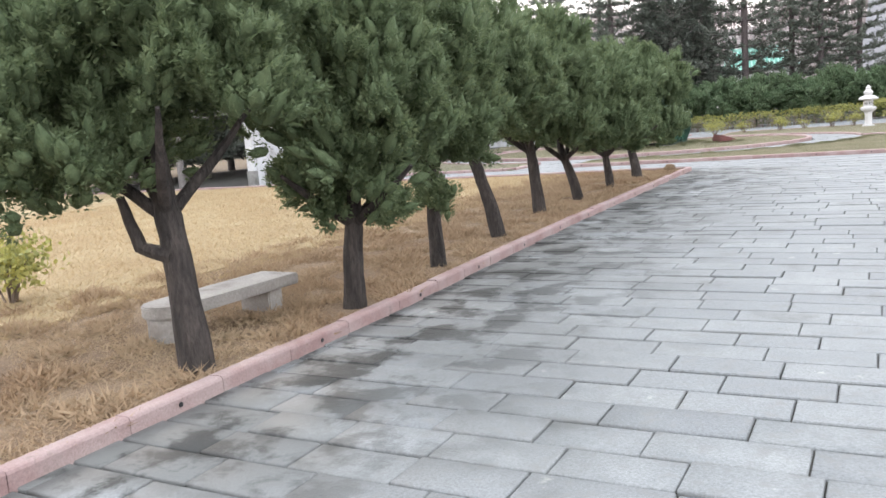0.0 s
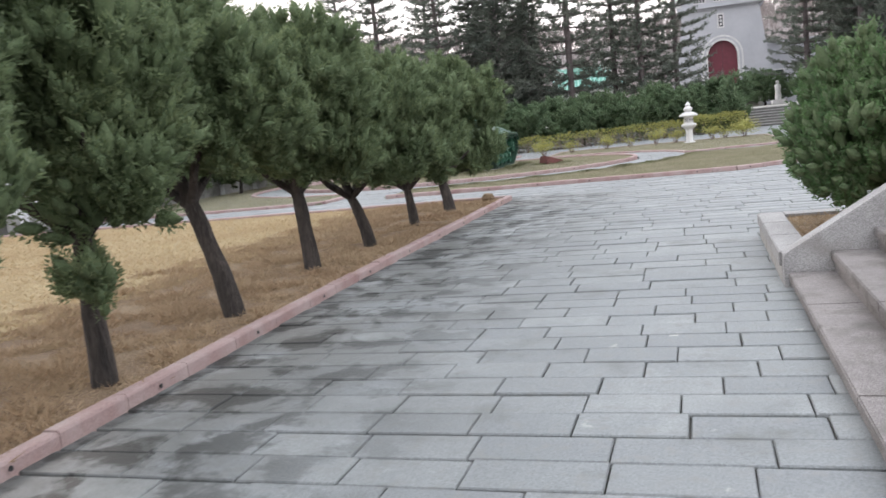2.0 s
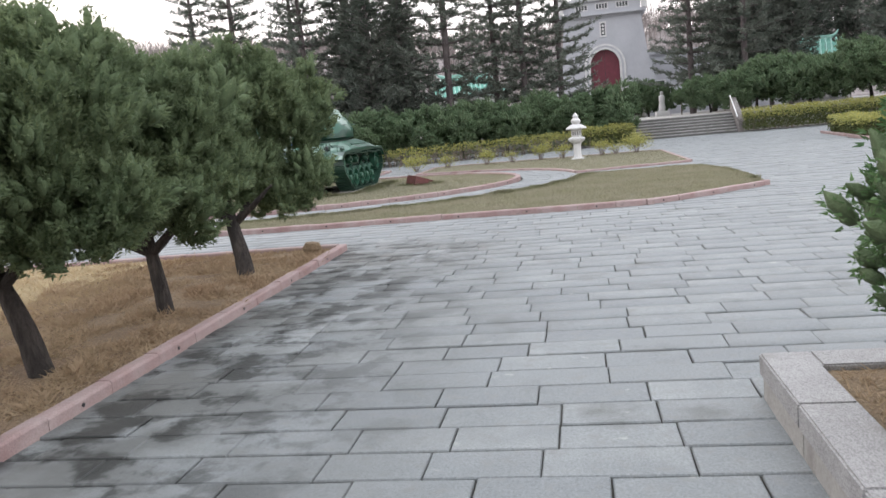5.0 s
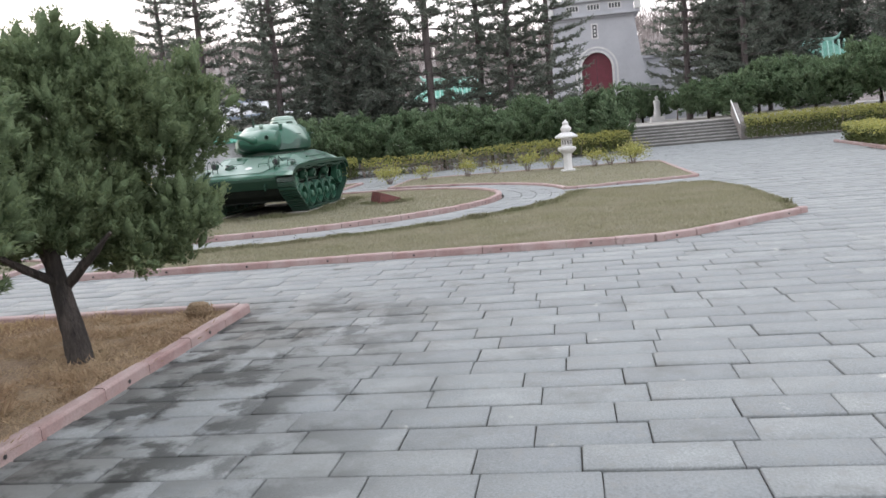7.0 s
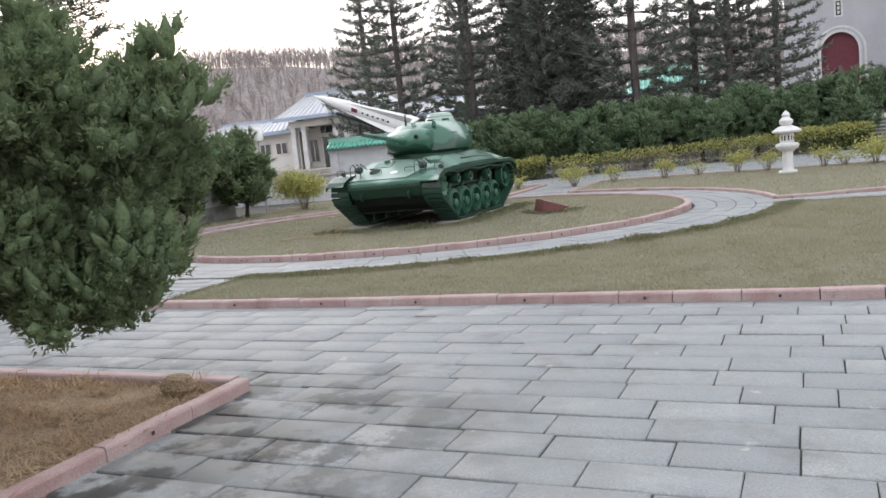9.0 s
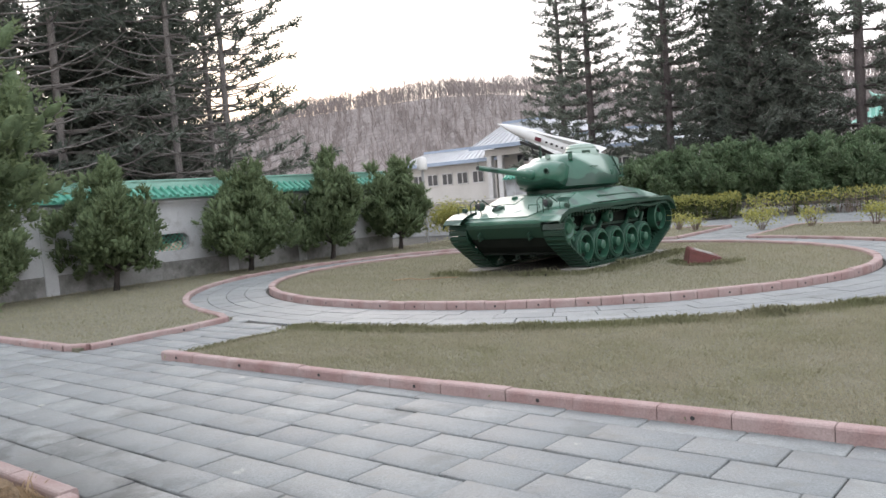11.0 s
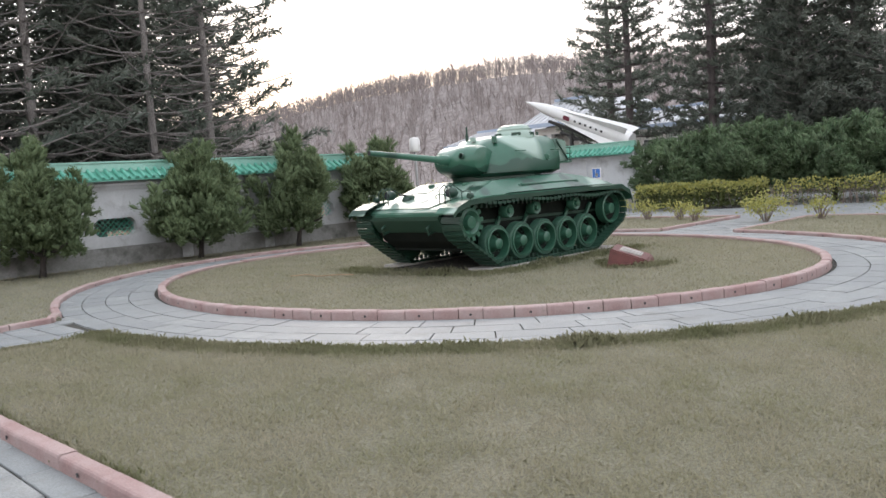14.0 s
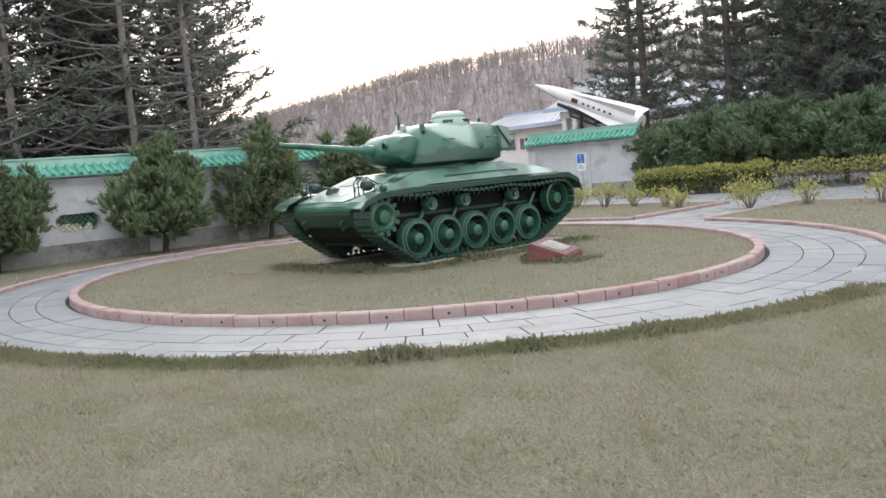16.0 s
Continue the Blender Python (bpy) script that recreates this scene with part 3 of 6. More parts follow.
juniper((-4.7, 17.5, 0.04), 18, corner_tree, lean_trunk(-0.2, 0.1, 0.85, 0.13), forks(-0.15, 0.15, 0.85), 175)

# the bright juniper in the planter
juniper((2.0, 10.95, 0.22), 21, [(0.0, 0.05, 1.0, 1.05, 0.9, 0.75), (0.6, 0.1, 0.95, 0.75, 0.8, 0.7), (-0.5, 0.0, 0.75, 0.55, 0.65, 0.5), (-0.2, -0.1, 0.5, 0.75, 0.7, 0.35), (1.3, 0.2, 0.9, 0.7, 0.7, 0.6)], lean_trunk(0.05, 0.0, 0.5, 0.09), forks(0.05, 0.0, 0.4), 260, 0.34, 260, 0.036, True,
        "juniper_bush", "bright green juniper bush in a granite planter", "")

# along the garden wall
for k, (y, h, w) in enumerate([(27.2, 3.2, 1.25), (31.2, 3.1, 1.3), (34.3, 3.3, 1.2), (37.4, 3.1, 1.15), (24.0, 3.0, 1.25)]):
    rr = random.Random(300 + k)
    lobes = [(0, 0, 0.27 * h, 0.65 * w, 0.75 * w, 0.19 * h), (0.1, rr.uniform(-0.2, 0.2), 0.5 * h, 0.45 * w, 0.5 * w, 0.24 * h), (0.0, rr.uniform(-0.3, 0.3), 0.76 * h, 0.2 * w, 0.22 * w, 0.18 * h)]
    for q in range(12):
        a = q * 0.52 + rr.uniform(-0.25, 0.25)
        reach = rr.uniform(0.6, 1.15) * w
        z = rr.uniform(0.2, 0.66) * h
        lobes.append((0.7 * reach * math.cos(a), reach * math.sin(a) * (1.15 - z / h * 0.6), z, 0.13 * w, 0.14 * w, rr.uniform(0.12, 0.19) * h))
    juniper((-17.7, y, 0.04), 40 + k, lobes, lean_trunk(0.05, 0.08, 0.6, 0.09), forks(0.05, 0.08, 0.6), 130, 0.42, 120, 0.07, False, "wall_juniper", "dark green bushy juniper with upright tips by the white wall", "junipers along the wall")

# ---- tall pines: built twice, then copied ----
def pine_parts(top, rng, height, reach, start, bare, n_whorl, rope=0.07, naked=0.0, stem=0.2, thick=5.5, bark=None):
    bark = bark or PINE_BARK
    trunk_part(top, [(0, 0, -0.2), (0.03, 0.02, height * 0.3), (0.0, 0.05, height * 0.65), (0, 0, height)], [stem, stem * 0.85, stem * 0.6, 0.03], bark, n=9)
    limbs = Shape()
    anchors, ways, lengths, radii = [], [], [], []
    for k in range(n_whorl):
        f = k / (n_whorl - 1)
        z = start + (height - start) * f
        length = reach * (1 - f) ** 0.75 * (0.75 + 0.35 * rng.random()) + 0.25
        for j in range(6):
            a = j * math.pi / 3 + rng.uniform(-0.35, 0.35) + k * 0.5
            l = length * rng.uniform(0.7, 1.15)
            d = np.array([math.cos(a), math.sin(a), 0.0])
            pts = [np.array([0, 0, z]) + d * l * q + np.array([0, 0, l * (0.05 * q - 0.20 * q * (1 - q) + 0.14 * q * q)]) for q in (0, 0.3, 0.6, 0.85, 1)]
            limbs.tube(pts, [0.035, 0.028, 0.022, 0.016, 0.008], 5)
            if f < naked and rng.random() < 0.75:
                continue
            m = max(3, int(l * thick * (1 - bare)))
            for i in range(m):
                q = bare + (1 - bare) * (i + rng.random()) / m
                p = np.array([np.interp(q, (0, 0.3, 0.6, 0.85, 1), [w[c] for w in pts]) for c in range(3)])
                side = np.array([-d[1], d[0], 0]) * rng.choice([-1, 1])
                anchors.append(p)
                ways.append(d * rng.uniform(0.3, 0.9) + side * rng.uniform(0.2, 0.9) + np.array([0, 0, rng.uniform(0.0, 0.6)]))
                lengths.append(rng.uniform(0.3, 0.6) * (0.7 + 0.25 * reach / 3))
                radii.append(rope * rng.uniform(0.8, 1.3))
    tagged(limbs.part("branching", bark, top, fix=False), kind="stuff")
    a, w, l, r = np.array(anchors), unit(np.array(ways)), np.array(lengths), np.array(radii)
    c = new("crown", raw_mesh("crown", *tuft_cloud(rng, a, w, l, r, 16, 0.17, 0.8), PINE))
    c.parent = top
    cv, cf = tuft_cores(a, w, l, r, 3, 0.6, True)
    c = new("inner_foliage", raw_mesh("inner_foliage", cv, cf, PINE))
    c.parent = top


PINE_LABEL = "tall dark pine with whorled branches and tufted needles"
pine_a = thing("pine_tree", (-21.1, 57, 1.0), PINE_LABEL, "tree", "tall pines")
pine_parts(pine_a, np.random.default_rng(5), 16.0, 3.2, 2.2, 0.16, 20, 0.085, stem=0.21, thick=5.0, bark=BACKLIT_BARK)
pine_b = thing("pine_tree", (-23.0, 32.6, 0), "tall pine with bare lower branches behind the wall", "tree", "tall pines")
pine_parts(pine_b, np.random.default_rng(6), 14.0, 4.2, 2.5, 0.6, 19, 0.09, 0.4, 0.14)
dense = thing("pine_tree", (-12.6, 57.5, 1.0), "dense dark evergreen among the tall pines", "tree", "tall pines")
pine_parts(dense, np.random.default_rng(7), 13.0, 2.6, 0.8, 0.05, 34, 0.14)


def more(src, spots, seed):
    rng = random.Random(seed)
    for x, y, z, s in spots:
        o = copy_thing(src, pose(x, y, z, 0, 0, rng.uniform(0, 360)))
        o.scale = (s * rng.uniform(0.92, 1.08), s * rng.uniform(0.92, 1.08), s)


more(pine_a, [(-16.8, 57.5, 1, 1.0), (-7.9, 58, 1, 1.15), (-5.4, 62, 1, 0.95), (-3.4, 60, 1, 1.0), (-1.2, 62, 1, 0.95), (8.3, 72, 1.1, 1.05), (10.5, 76, 1.1, 1.1), (-27, 64, 0.5, 1.0), (11.6, 69, 1.1, 1.1), (22, 66, 1.1, 1.2), (-19, 62, 1, 0.9)], 3)
more(dense, [(-14.4, 59, 1, 1.0), (-10.9, 59, 1, 0.95), (11.9, 73, 1.1, 1.05), (13.4, 77, 1.1, 1.0), (21.6, 69, 1.1, 1.1), (24, 72, 1.1, 1.0), (25, 70, 1.1, 1.1), (-27.5, 27.5, 0, 1.1), (-27, 22.0, 0, 1.0), (-29, 33, 0, 1.0), (-35, 10, 0, 1.0), (-36, 15.5, 0, 1.1), (-37, 6.0, 0, 1.0), (14.5, 84, 1.1, 1.1), (17.5, 88, 1.1, 1.15), (20.0, 84, 1.1, 1.1), (23.5, 86, 1.1, 1.2), (27, 84, 1.1, 1.2), (30, 80, 1.1, 1.2), (15.8, 74, 1.1, 1.05), (28, 74, 1.1, 1.15), (33, 76, 1.1, 1.2)], 4)
more(dense, [(-31, 38, 0, 1.0), (-33, 29, 0, 1.15), (-30, 25.5, 0, 1.1), (-27, 33.5, 0, 0.95), (-29.5, 29.5, 0, 1.15), (-32, 34, 0, 1.1), (-26.5, 25.0, 0, 1.05)], 8)
more(pine_b, [(-22.8, 34.6, 0, 0.95), (-24.5, 29.5, 0, 1.05), (-22.5, 26.5, 0, 1.0), (-26.5, 36.5, 0, 0.9), (-23.5, 22, 0, 1.05)], 5)

# ---- cloud-like pine bushes behind the hedge ----
def bush(at, seed, w, h):
    rng = np.random.default_rng(seed)
    top = thing("pine_bush", at, "broad rounded pine bush, mid green, behind the hedge", "bush", "pine bushes")
    trunk_part(top, [(0, 0, -0.3), (0.05, 0, 0.5), (0.1, 0.05, 1.0)], [0.1, 0.08, 0.05])
    blobs = [(0.75 * w * math.cos(1.2 * k), 0.6 * w * math.sin(1.2 * k), h * rng.uniform(0.5, 0.66), w * rng.uniform(0.5, 0.65), w * rng.uniform(0.5, 0.65), h * rng.uniform(0.2, 0.27)) for k in range(5)]
    blobs += [(rng.uniform(-0.4, 0.4) * w, rng.uniform(-0.3, 0.3) * w, h * rng.uniform(0.72, 0.8), 0.6 * w, 0.55 * w, 0.22 * h) for _ in range(2)]
    blobs += [(0.7 * w * math.cos(1.57 * k + 0.5), 0.5 * w * math.sin(1.57 * k + 0.5), 0.3 * h, 0.5 * w, 0.45 * w, 0.16 * h) for k in range(4)]
    leafy("crown", top, rng, blobs, 290, 0.48, 75, 0.10, BUSH, BUSH_CORE, upward=1.0)
    return top


b1, b2 = bush((-13.9, 49.9, 0), 60, 1.9, 2.85), bush((-11.6, 50.5, 0), 61, 1.9, 2.9)
for k, (x, y, s) in enumerate([(-9.0, 51.3, 0.97), (-6.6, 52.3, 0.95), (-4.2, 53.3, 0.97), (-1.9, 54.3, 1.0), (0.9, 55.2, 1.08), (10.5, 60.5, 1.05), (13.5, 60.0, 1.1), (16.8, 59.5, 1.2), (20.5, 58.5, 1.2), (24, 57.5, 1.25), (5.7, 80, 1.1), (9.0, 68, 0.9)]):
    o = copy_thing((b1, b2)[k % 2], pose(x, y, 0 if y < 57 else 0.9, 0, 0, k * 77))
    o.scale = (s * 1.08, s * 1.08, s * 1.05)


# ---- golden hedges ----
def hedge(at, turn, length, seed, label, h=0.95, w=0.8, full=1.0):
    rng = np.random.default_rng(seed)
    top = thing("hedge", at, label, "hedge", "hedges", turn)
    n = int(length * 800 * full)
    p = np.stack([rng.uniform(0, length, n), rng.uniform(-w / 2, w / 2, n), rng.uniform(0.55 * h, h, n)], 1)
    bumpy = np.array([noise.noise(Vector((q[0] * 1.3, q[1] * 1.3, seed))) for q in p])
    p[:, 2] += bumpy * 0.12
    way = unit(rng.normal(size=(n, 3)) + np.array([0, -0.3, 0.6]))
    c = new("leafy_top", raw_mesh("leafy_top", *sprigs(p, way, rng.uniform(0.06, 0.13, n), rng.uniform(0.02, 0.04, n), rng), GOLD))
    c.parent = top
    # Low leaves carry the hedge's own shade in their colour
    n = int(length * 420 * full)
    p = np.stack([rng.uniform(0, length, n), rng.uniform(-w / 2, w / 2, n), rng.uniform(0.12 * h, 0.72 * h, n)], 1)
    c = new("leafy_base", raw_mesh("leafy_base", *sprigs(p, unit(rng.normal(size=(n, 3))), rng.uniform(0.05, 0.12, n), rng.uniform(0.02, 0.035, n), rng), GOLD_SHADE))
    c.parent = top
    s = Shape()
    for k in range(int(length * (7 + 20 * (1 - full)))):
        x, y = rng.uniform(0, length), rng.uniform(-w / 2.4, w / 2.4)
        a, b = rng.uniform(-0.2, 0.2), rng.uniform(-0.2, 0.2)
        s.tube([(x, y, -0.05), (x + a * 0.5, y + b * 0.5, h * 0.4), (x + a, y + b, h * 0.8)], [0.014, 0.01, 0.005], 4)
    tagged(s.part("twig_mass", TWIG, top, fix=False), kind="stuff")
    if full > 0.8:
        # Inner leaves darkened likewise, painting shade between the outer ones
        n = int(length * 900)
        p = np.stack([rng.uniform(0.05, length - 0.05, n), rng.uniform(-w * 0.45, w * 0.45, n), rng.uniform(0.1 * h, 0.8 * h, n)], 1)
        c = new("inner_foliage", raw_mesh("inner_foliage", *sprigs(p, unit(rng.normal(size=(n, 3))), rng.uniform(0.06, 0.13, n), rng.uniform(0.025, 0.045, n), rng), GOLD_SHADE))
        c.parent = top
    return top


HL = "low clipped hedge, golden leaves above bare grey twigs"
hedge((-14.6, 47.3, 0), 18, 4.6, 70, HL)
hedge((-10.0, 48.6, 0), 20, 6.5, 71, "low sparse hedge of bare grey twigs with few golden leaves", 0.9, 0.9, 0.3)
hedge((-3.8, 50.9, 0), 22, 3.9, 72, "low sparse hedge of bare grey twigs with golden leaves", 0.95, 0.9, 0.5)
hedge((-0.2, 52.3, 0), 22, 3.1, 77, HL, 1.1, 1.0)
hedge((8.9, 56.4, 0), -3, 7.5, 73, HL, 1.3, 1.2)
hedge((16.5, 55.8, 0), -6, 7.5, 74, HL, 1.2, 1.2)


def shrub(at, seed, h, w, leaves=260):
    leaves = int(leaves * 1.7)
    rng = np.random.default_rng(seed)
    top = thing("golden_shrub", at, "small golden-leaved shrub with bare grey stems", "shrub", "golden shrubs")
    s = Shape()
    tips = []
    for k in range(16):
        a, r = rng.uniform(0, 6.28), rng.uniform(0.2, 1) * w
        tip = (r * math.cos(a), r * math.sin(a), h * rng.uniform(0.6, 1.0))
        s.tube([(0.04 * math.cos(a), 0.04 * math.sin(a), -0.05), (tip[0] * 0.5, tip[1] * 0.5, tip[2] * 0.55), tip], [0.012, 0.009, 0.004], 4)
        tips.append(tip)
    tagged(s.part("twiggy_base", TWIG, top, fix=False), kind="stuff")
    t = np.array(tips)[rng.integers(0, 16, leaves)]
    p = t + rng.normal(size=(leaves, 3)) * np.array([0.13, 0.13, 0.10]) * (w / 0.4)
    c = new("foliage", raw_mesh("foliage", *sprigs(p, unit(rng.normal(size=(leaves, 3)) + np.array([0, 0, 0.5])), rng.uniform(0.05, 0.1, leaves), rng.uniform(0.016, 0.03, leaves), rng), GOLD))
    c.parent = top
    return top


for k, (x, y, h, w, n) in enumerate([(-7.2, 41.9, 0.55, 0.5, 420), (-5.9, 42.2, 0.45, 0.35, 160), (-4.2, 42.2, 0.52, 0.35, 260), (-3.1, 42.3, 0.4, 0.35, 70), (-1.9, 42.2, 0.6, 0.4, 300), (-1.0, 42.0, 0.5, 0.35, 160), (0.6, 42.0, 0.5, 0.4, 220), (1.2, 42.3, 0.35, 0.3, 60), (2.0, 41.9, 0.62, 0.55, 700),
                                     (-10.0, 42.4, 0.45, 0.35, 150), (-11.2, 42.6, 0.5, 0.4, 170), (-12.2, 42.5, 0.55, 0.45, 220), (-13.5, 42.7, 0.5, 0.45, 260), (-9.3, 42.0, 0.4, 0.3, 120)]):
    shrub((x, y, 0.03), 80 + k, h, w, n)
shrub((-16.6, 39.4, 0.03), 99, 1.1, 0.8, 4500)
shrub((-7.97, 4.33, 0.03), 98, 0.55, 0.4, 500)

# ---- grass ----
def grass(name, poly, density, height, material, seed, label, z=0.03, box=None, lean=0.9, clump=0.0):
    rng = np.random.default_rng(seed)
    px, py = np.array(poly).T
    x0, x1, y0, y1 = box or (px.min(), px.max(), py.min(), py.max())
    n = int((x1 - x0) * (y1 - y0) * density)
    x, y = rng.uniform(x0, x1, n), rng.uniform(y0, y1, n)
    keep = inside(poly, x, y)
    p = np.stack([x, y, np.full(n, z)], 1)[keep]
    n = len(p)
    way = unit(np.stack([rng.normal(size=n) * lean, rng.normal(size=n) * lean, np.full(n, 1.0)], 1))
    if clump:
        lump = np.array([1 + clump * noise.noise(Vector((q[0] * 2.2, q[1] * 2.2, seed))) * 1.6 for q in p]).clip(0.25, 3)
        height = height * lump
    v, f = sprigs(p, way, height * rng.uniform(0.5, 1.4, n), height * rng.uniform(0.05, 0.11, n), rng, single=True)
    return tagged(new(name, raw_mesh(name, v, f, material)), label, "grass", kind="stuff")


grass("lawn_grass", LAWN, 2600, 0.055, BLADE, 1, "short yellow-green lawn grass", 0.025, clump=0.22)
grass("oval_grass", OVAL, 900, 0.06, BLADE, 2, "short yellowish grass around the tank", 0.045)
grass("lantern_bed_grass", LANTERN_BED, 350, 0.07, BLADE, 3, "dry short grass around the lantern", 0.035)
grass("wall_strip_grass", WEST_BED, 300, 0.07, BLADE, 4, "dry short grass along the wall", 0.035)
grass("needle_litter", TREE_BED, 1900, 0.075, STRAW, 5, "brown dry grass and fallen needles", 0.03, (-7.5, -3.4, 0.5, 19.4), 1.6, 1.0)
grass("field_grass", TREE_BED, 420, 0.08, FIELD_BLADE, 6, "pale dry grass of the open field", 0.04, (-19, -6.3, 0, 19.4), 1.5)


def fringe(name, line, count, height, label, seed, spread=0.1, z=0.02):
    rng = np.random.default_rng(seed)
    a = np.array(line)
    seg = np.linalg.norm(np.diff(a, axis=0), axis=1)
    cum = np.concatenate([[0], np.cumsum(seg)])
    d = rng.uniform(0, cum[-1], count)
    clump = np.array([0.5 + 0.9 * noise.noise(Vector((q * 1.7, seed, 0))) for q in d])
    p = np.stack([np.interp(d, cum, a[:, 0]) + rng.normal(size=count) * spread, np.interp(d, cum, a[:, 1]) + rng.normal(size=count) * spread, np.full(count, z)], 1)
    way = unit(np.stack([rng.normal(size=count) * 0.7, rng.normal(size=count) * 0.7, np.ones(count)], 1))
    v, f = sprigs(p, way, np.clip(clump, 0.55, 1.1) * height * rng.uniform(0.6, 1.5, count), height * rng.uniform(0.03, 0.07, count), rng, 0.5)
    return tagged(new(name, raw_mesh(name, v, f, BLADE_EDGE)), label, "grass", kind="stuff")


fringe("edge_grass", [oval(OUT_RX + 0.22, OUT_RY + 0.22, -3 - 84 * i / 40) for i in range(41)], 30000, 0.09, "longer tufted grass along the path's edge", 7)
fringe("pad_grass", [(-10.3, 30.6), (-9.6, 30.3), (-7.0, 30.7), (-6.7, 31.2), (-6.8, 35.2)], 6000, 0.12, "tufted grass around the tank's pad", 8, 0.16, 0.05)
fringe("plaque_grass", [(-5.95, 32.75), (-5.3, 32.1), (-4.75, 32.3), (-4.65, 32.9)], 1600, 0.12, "longer grass around the plaque", 9, 0.06, 0.05)
fringe("lawn_side_grass", [(-8.0, 25.0), (-8.0, 22.65), (-4.0, 22.72), (-1.5, 22.78), (1.0, 22.85), (3.3, 24.9), (3.45, 26.5), (3.4, 29.5), (3.0, 31.75), (-0.4, 31.85)], 9000, 0.08, "grass along the kerb", 10, 0.05)

# ---- granite stairs and planter beside the walk ----
def block(name, parent, x0, x1, y0, y1, z0, z1, material, bevel=0.012, label=""):
    return Shape().box(x0, x1, y0, y1, z0, z1).part(name, material, parent, label, bevel=bevel)


stairs = thing("granite_stairs", (0.70, 4.0, 0), "weathered brown-grey granite stairs up to a terrace", "stairs", kind="structure")
for k in range(6):
    yy = [-2.4, 1.1, 3.4, 5.27] if k % 2 else [-2.4, -0.4, 2.2, 4.1, 5.27]
    back = 0.36 if k < 5 else 3.0
    for a, b in zip(yy, yy[1:]):
        z = 0.168 * (k + 1) - 0.035
        block("riser", stairs, 0.32 * k + 0.028, 0.32 * k + back, a, b - 0.003, 0.168 * k - 0.04 if k else -0.06, z - 0.075, GRANITE_STEP, 0.0)
        block("tread", stairs, 0.32 * k, 0.32 * k + back, a, b - 0.005, z - 0.075, z, GRANITE_STEP, 0.008)
for y0, y1, nm in ((5.27, 5.5, "cheek_wall"), (-2.63, -2.4, "cheek_wall")):
    s = Shape().prism([(-0.03, -0.06), (4.6, -0.06), (4.6, 1.11), (1.28, 1.11), (-0.03, 0.28)], y0, y1, "y")
    s.part(nm, GRANITE, stairs, "sloping speckled grey granite side wall", bevel=0.01)
upper = Shape().box(5.2, 14, 0.0, 9.3, -0.05, 1.0)
tagged(upper.part("stair_terrace", GRANITE), "granite terrace above the stairs", "terrace", kind="structure")

planter = thing("granite_planter", (0.65, 9.5, 0), "low granite planter edged with worn stone slabs", "planter", kind="structure")
y = 0.0
for l in (0.95, 0.9, 0.85):
    block("edge_slab", planter, 0.0, 0.27, y, y + l - 0.006, 0.14, 0.27, GRANITE, 0.01)
    block("face_slab", planter, 0.02, 0.2, y, y + l - 0.004, -0.06, 0.14, CONCRETE, 0.006)
    y += l
for k in range(4):
    block("end_slab", planter, 0.27 + 0.9 * k, 1.166 + 0.9 * k, 2.43, 2.7, -0.06, 0.27, GRANITE, 0.01)
Shape().box(0.26, 4.0, 0.0, 2.45, -0.05, 0.235).part("bed_soil", LITTER, planter)
grass("planter_grass", [(0.95, 9.55), (4.6, 9.55), (4.6, 11.9), (0.95, 11.9)], 900, 0.08, STRAW, 20, "brown dry grass in the planter", 0.225, lean=1.6)

# ---- stone bench ----
bench = thing("stone_bench", (-4.78, 4.1, 0.03), "pale concrete bench with a rounded end under the junipers", "bench", turn=-3)
out = [(0.23 * math.cos(radians(a)), -0.5 - 0.23 * math.sin(radians(a))) for a in range(0, 181, 15)] + [(-0.23, 0.78), (0.23, 0.78)]
Shape().prism(out, 0.2, 0.3, "z").part("seat", CONCRETE, bench, bevel=0.012)
Shape().prism([(0.2 * math.cos(radians(a)), -0.5 - 0.2 * math.sin(radians(a))) for a in range(0, 181, 15)] + [(-0.2, -0.35), (0.2, -0.35)], -0.05, 0.2, "z").part("leg", CONCRETE, bench, bevel=0.01)
Shape().box(-0.18, 0.18, 0.42, 0.6, -0.05, 0.2).part("leg", CONCRETE, bench, bevel=0.012)

# ---- stone lantern ----
lantern = thing("stone_lantern", (-0.36, 40.6, 0.0), "pale granite garden lantern with a two-tier roof", "lantern")
Shape().box(-0.26, 0.26, -0.26, 0.26, -0.02, 0.1).part("base", MARBLE, lantern, bevel=0.02)
Shape().lathe([(0.17, 0.1), (0.15, 0.2), (0.15, 0.58), (0.17, 0.66)], n=8).part("shaft", MARBLE, lantern, bevel=0.008)
Shape().lathe([(0.17, 0.66), (0.3, 0.76), (0.34, 0.84), (0.3, 0.9), (0.2, 0.92)], n=6).part("platform", MARBLE, lantern, bevel=0.01)
fire = Shape().lathe([(0.2, 0.92), (0.2, 1.2)], n=6).part("fire_box", MARBLE, lantern)
for a in range(3):
    Shape().box(-0.06, 0.06, -0.185, -0.17, 0.99, 1.13, Matrix.Rotation(radians(-30 + 60 * a), 4, "Z")).part("opening", BLACK, fire)
Shape().lathe([(0.22, 1.2), (0.4, 1.22), (0.42, 1.27), (0.27, 1.37), (0.15, 1.42)], n=6).part("roof", MARBLE, lantern, bevel=0.012)
Shape().lathe([(0.13, 1.42), (0.19, 1.5), (0.19, 1.57), (0.12, 1.64), (0.1, 1.68), (0.12, 1.73), (0.07, 1.8), (0.0, 1.88)], n=14).part("finial", MARBLE, lantern, smooth=True)

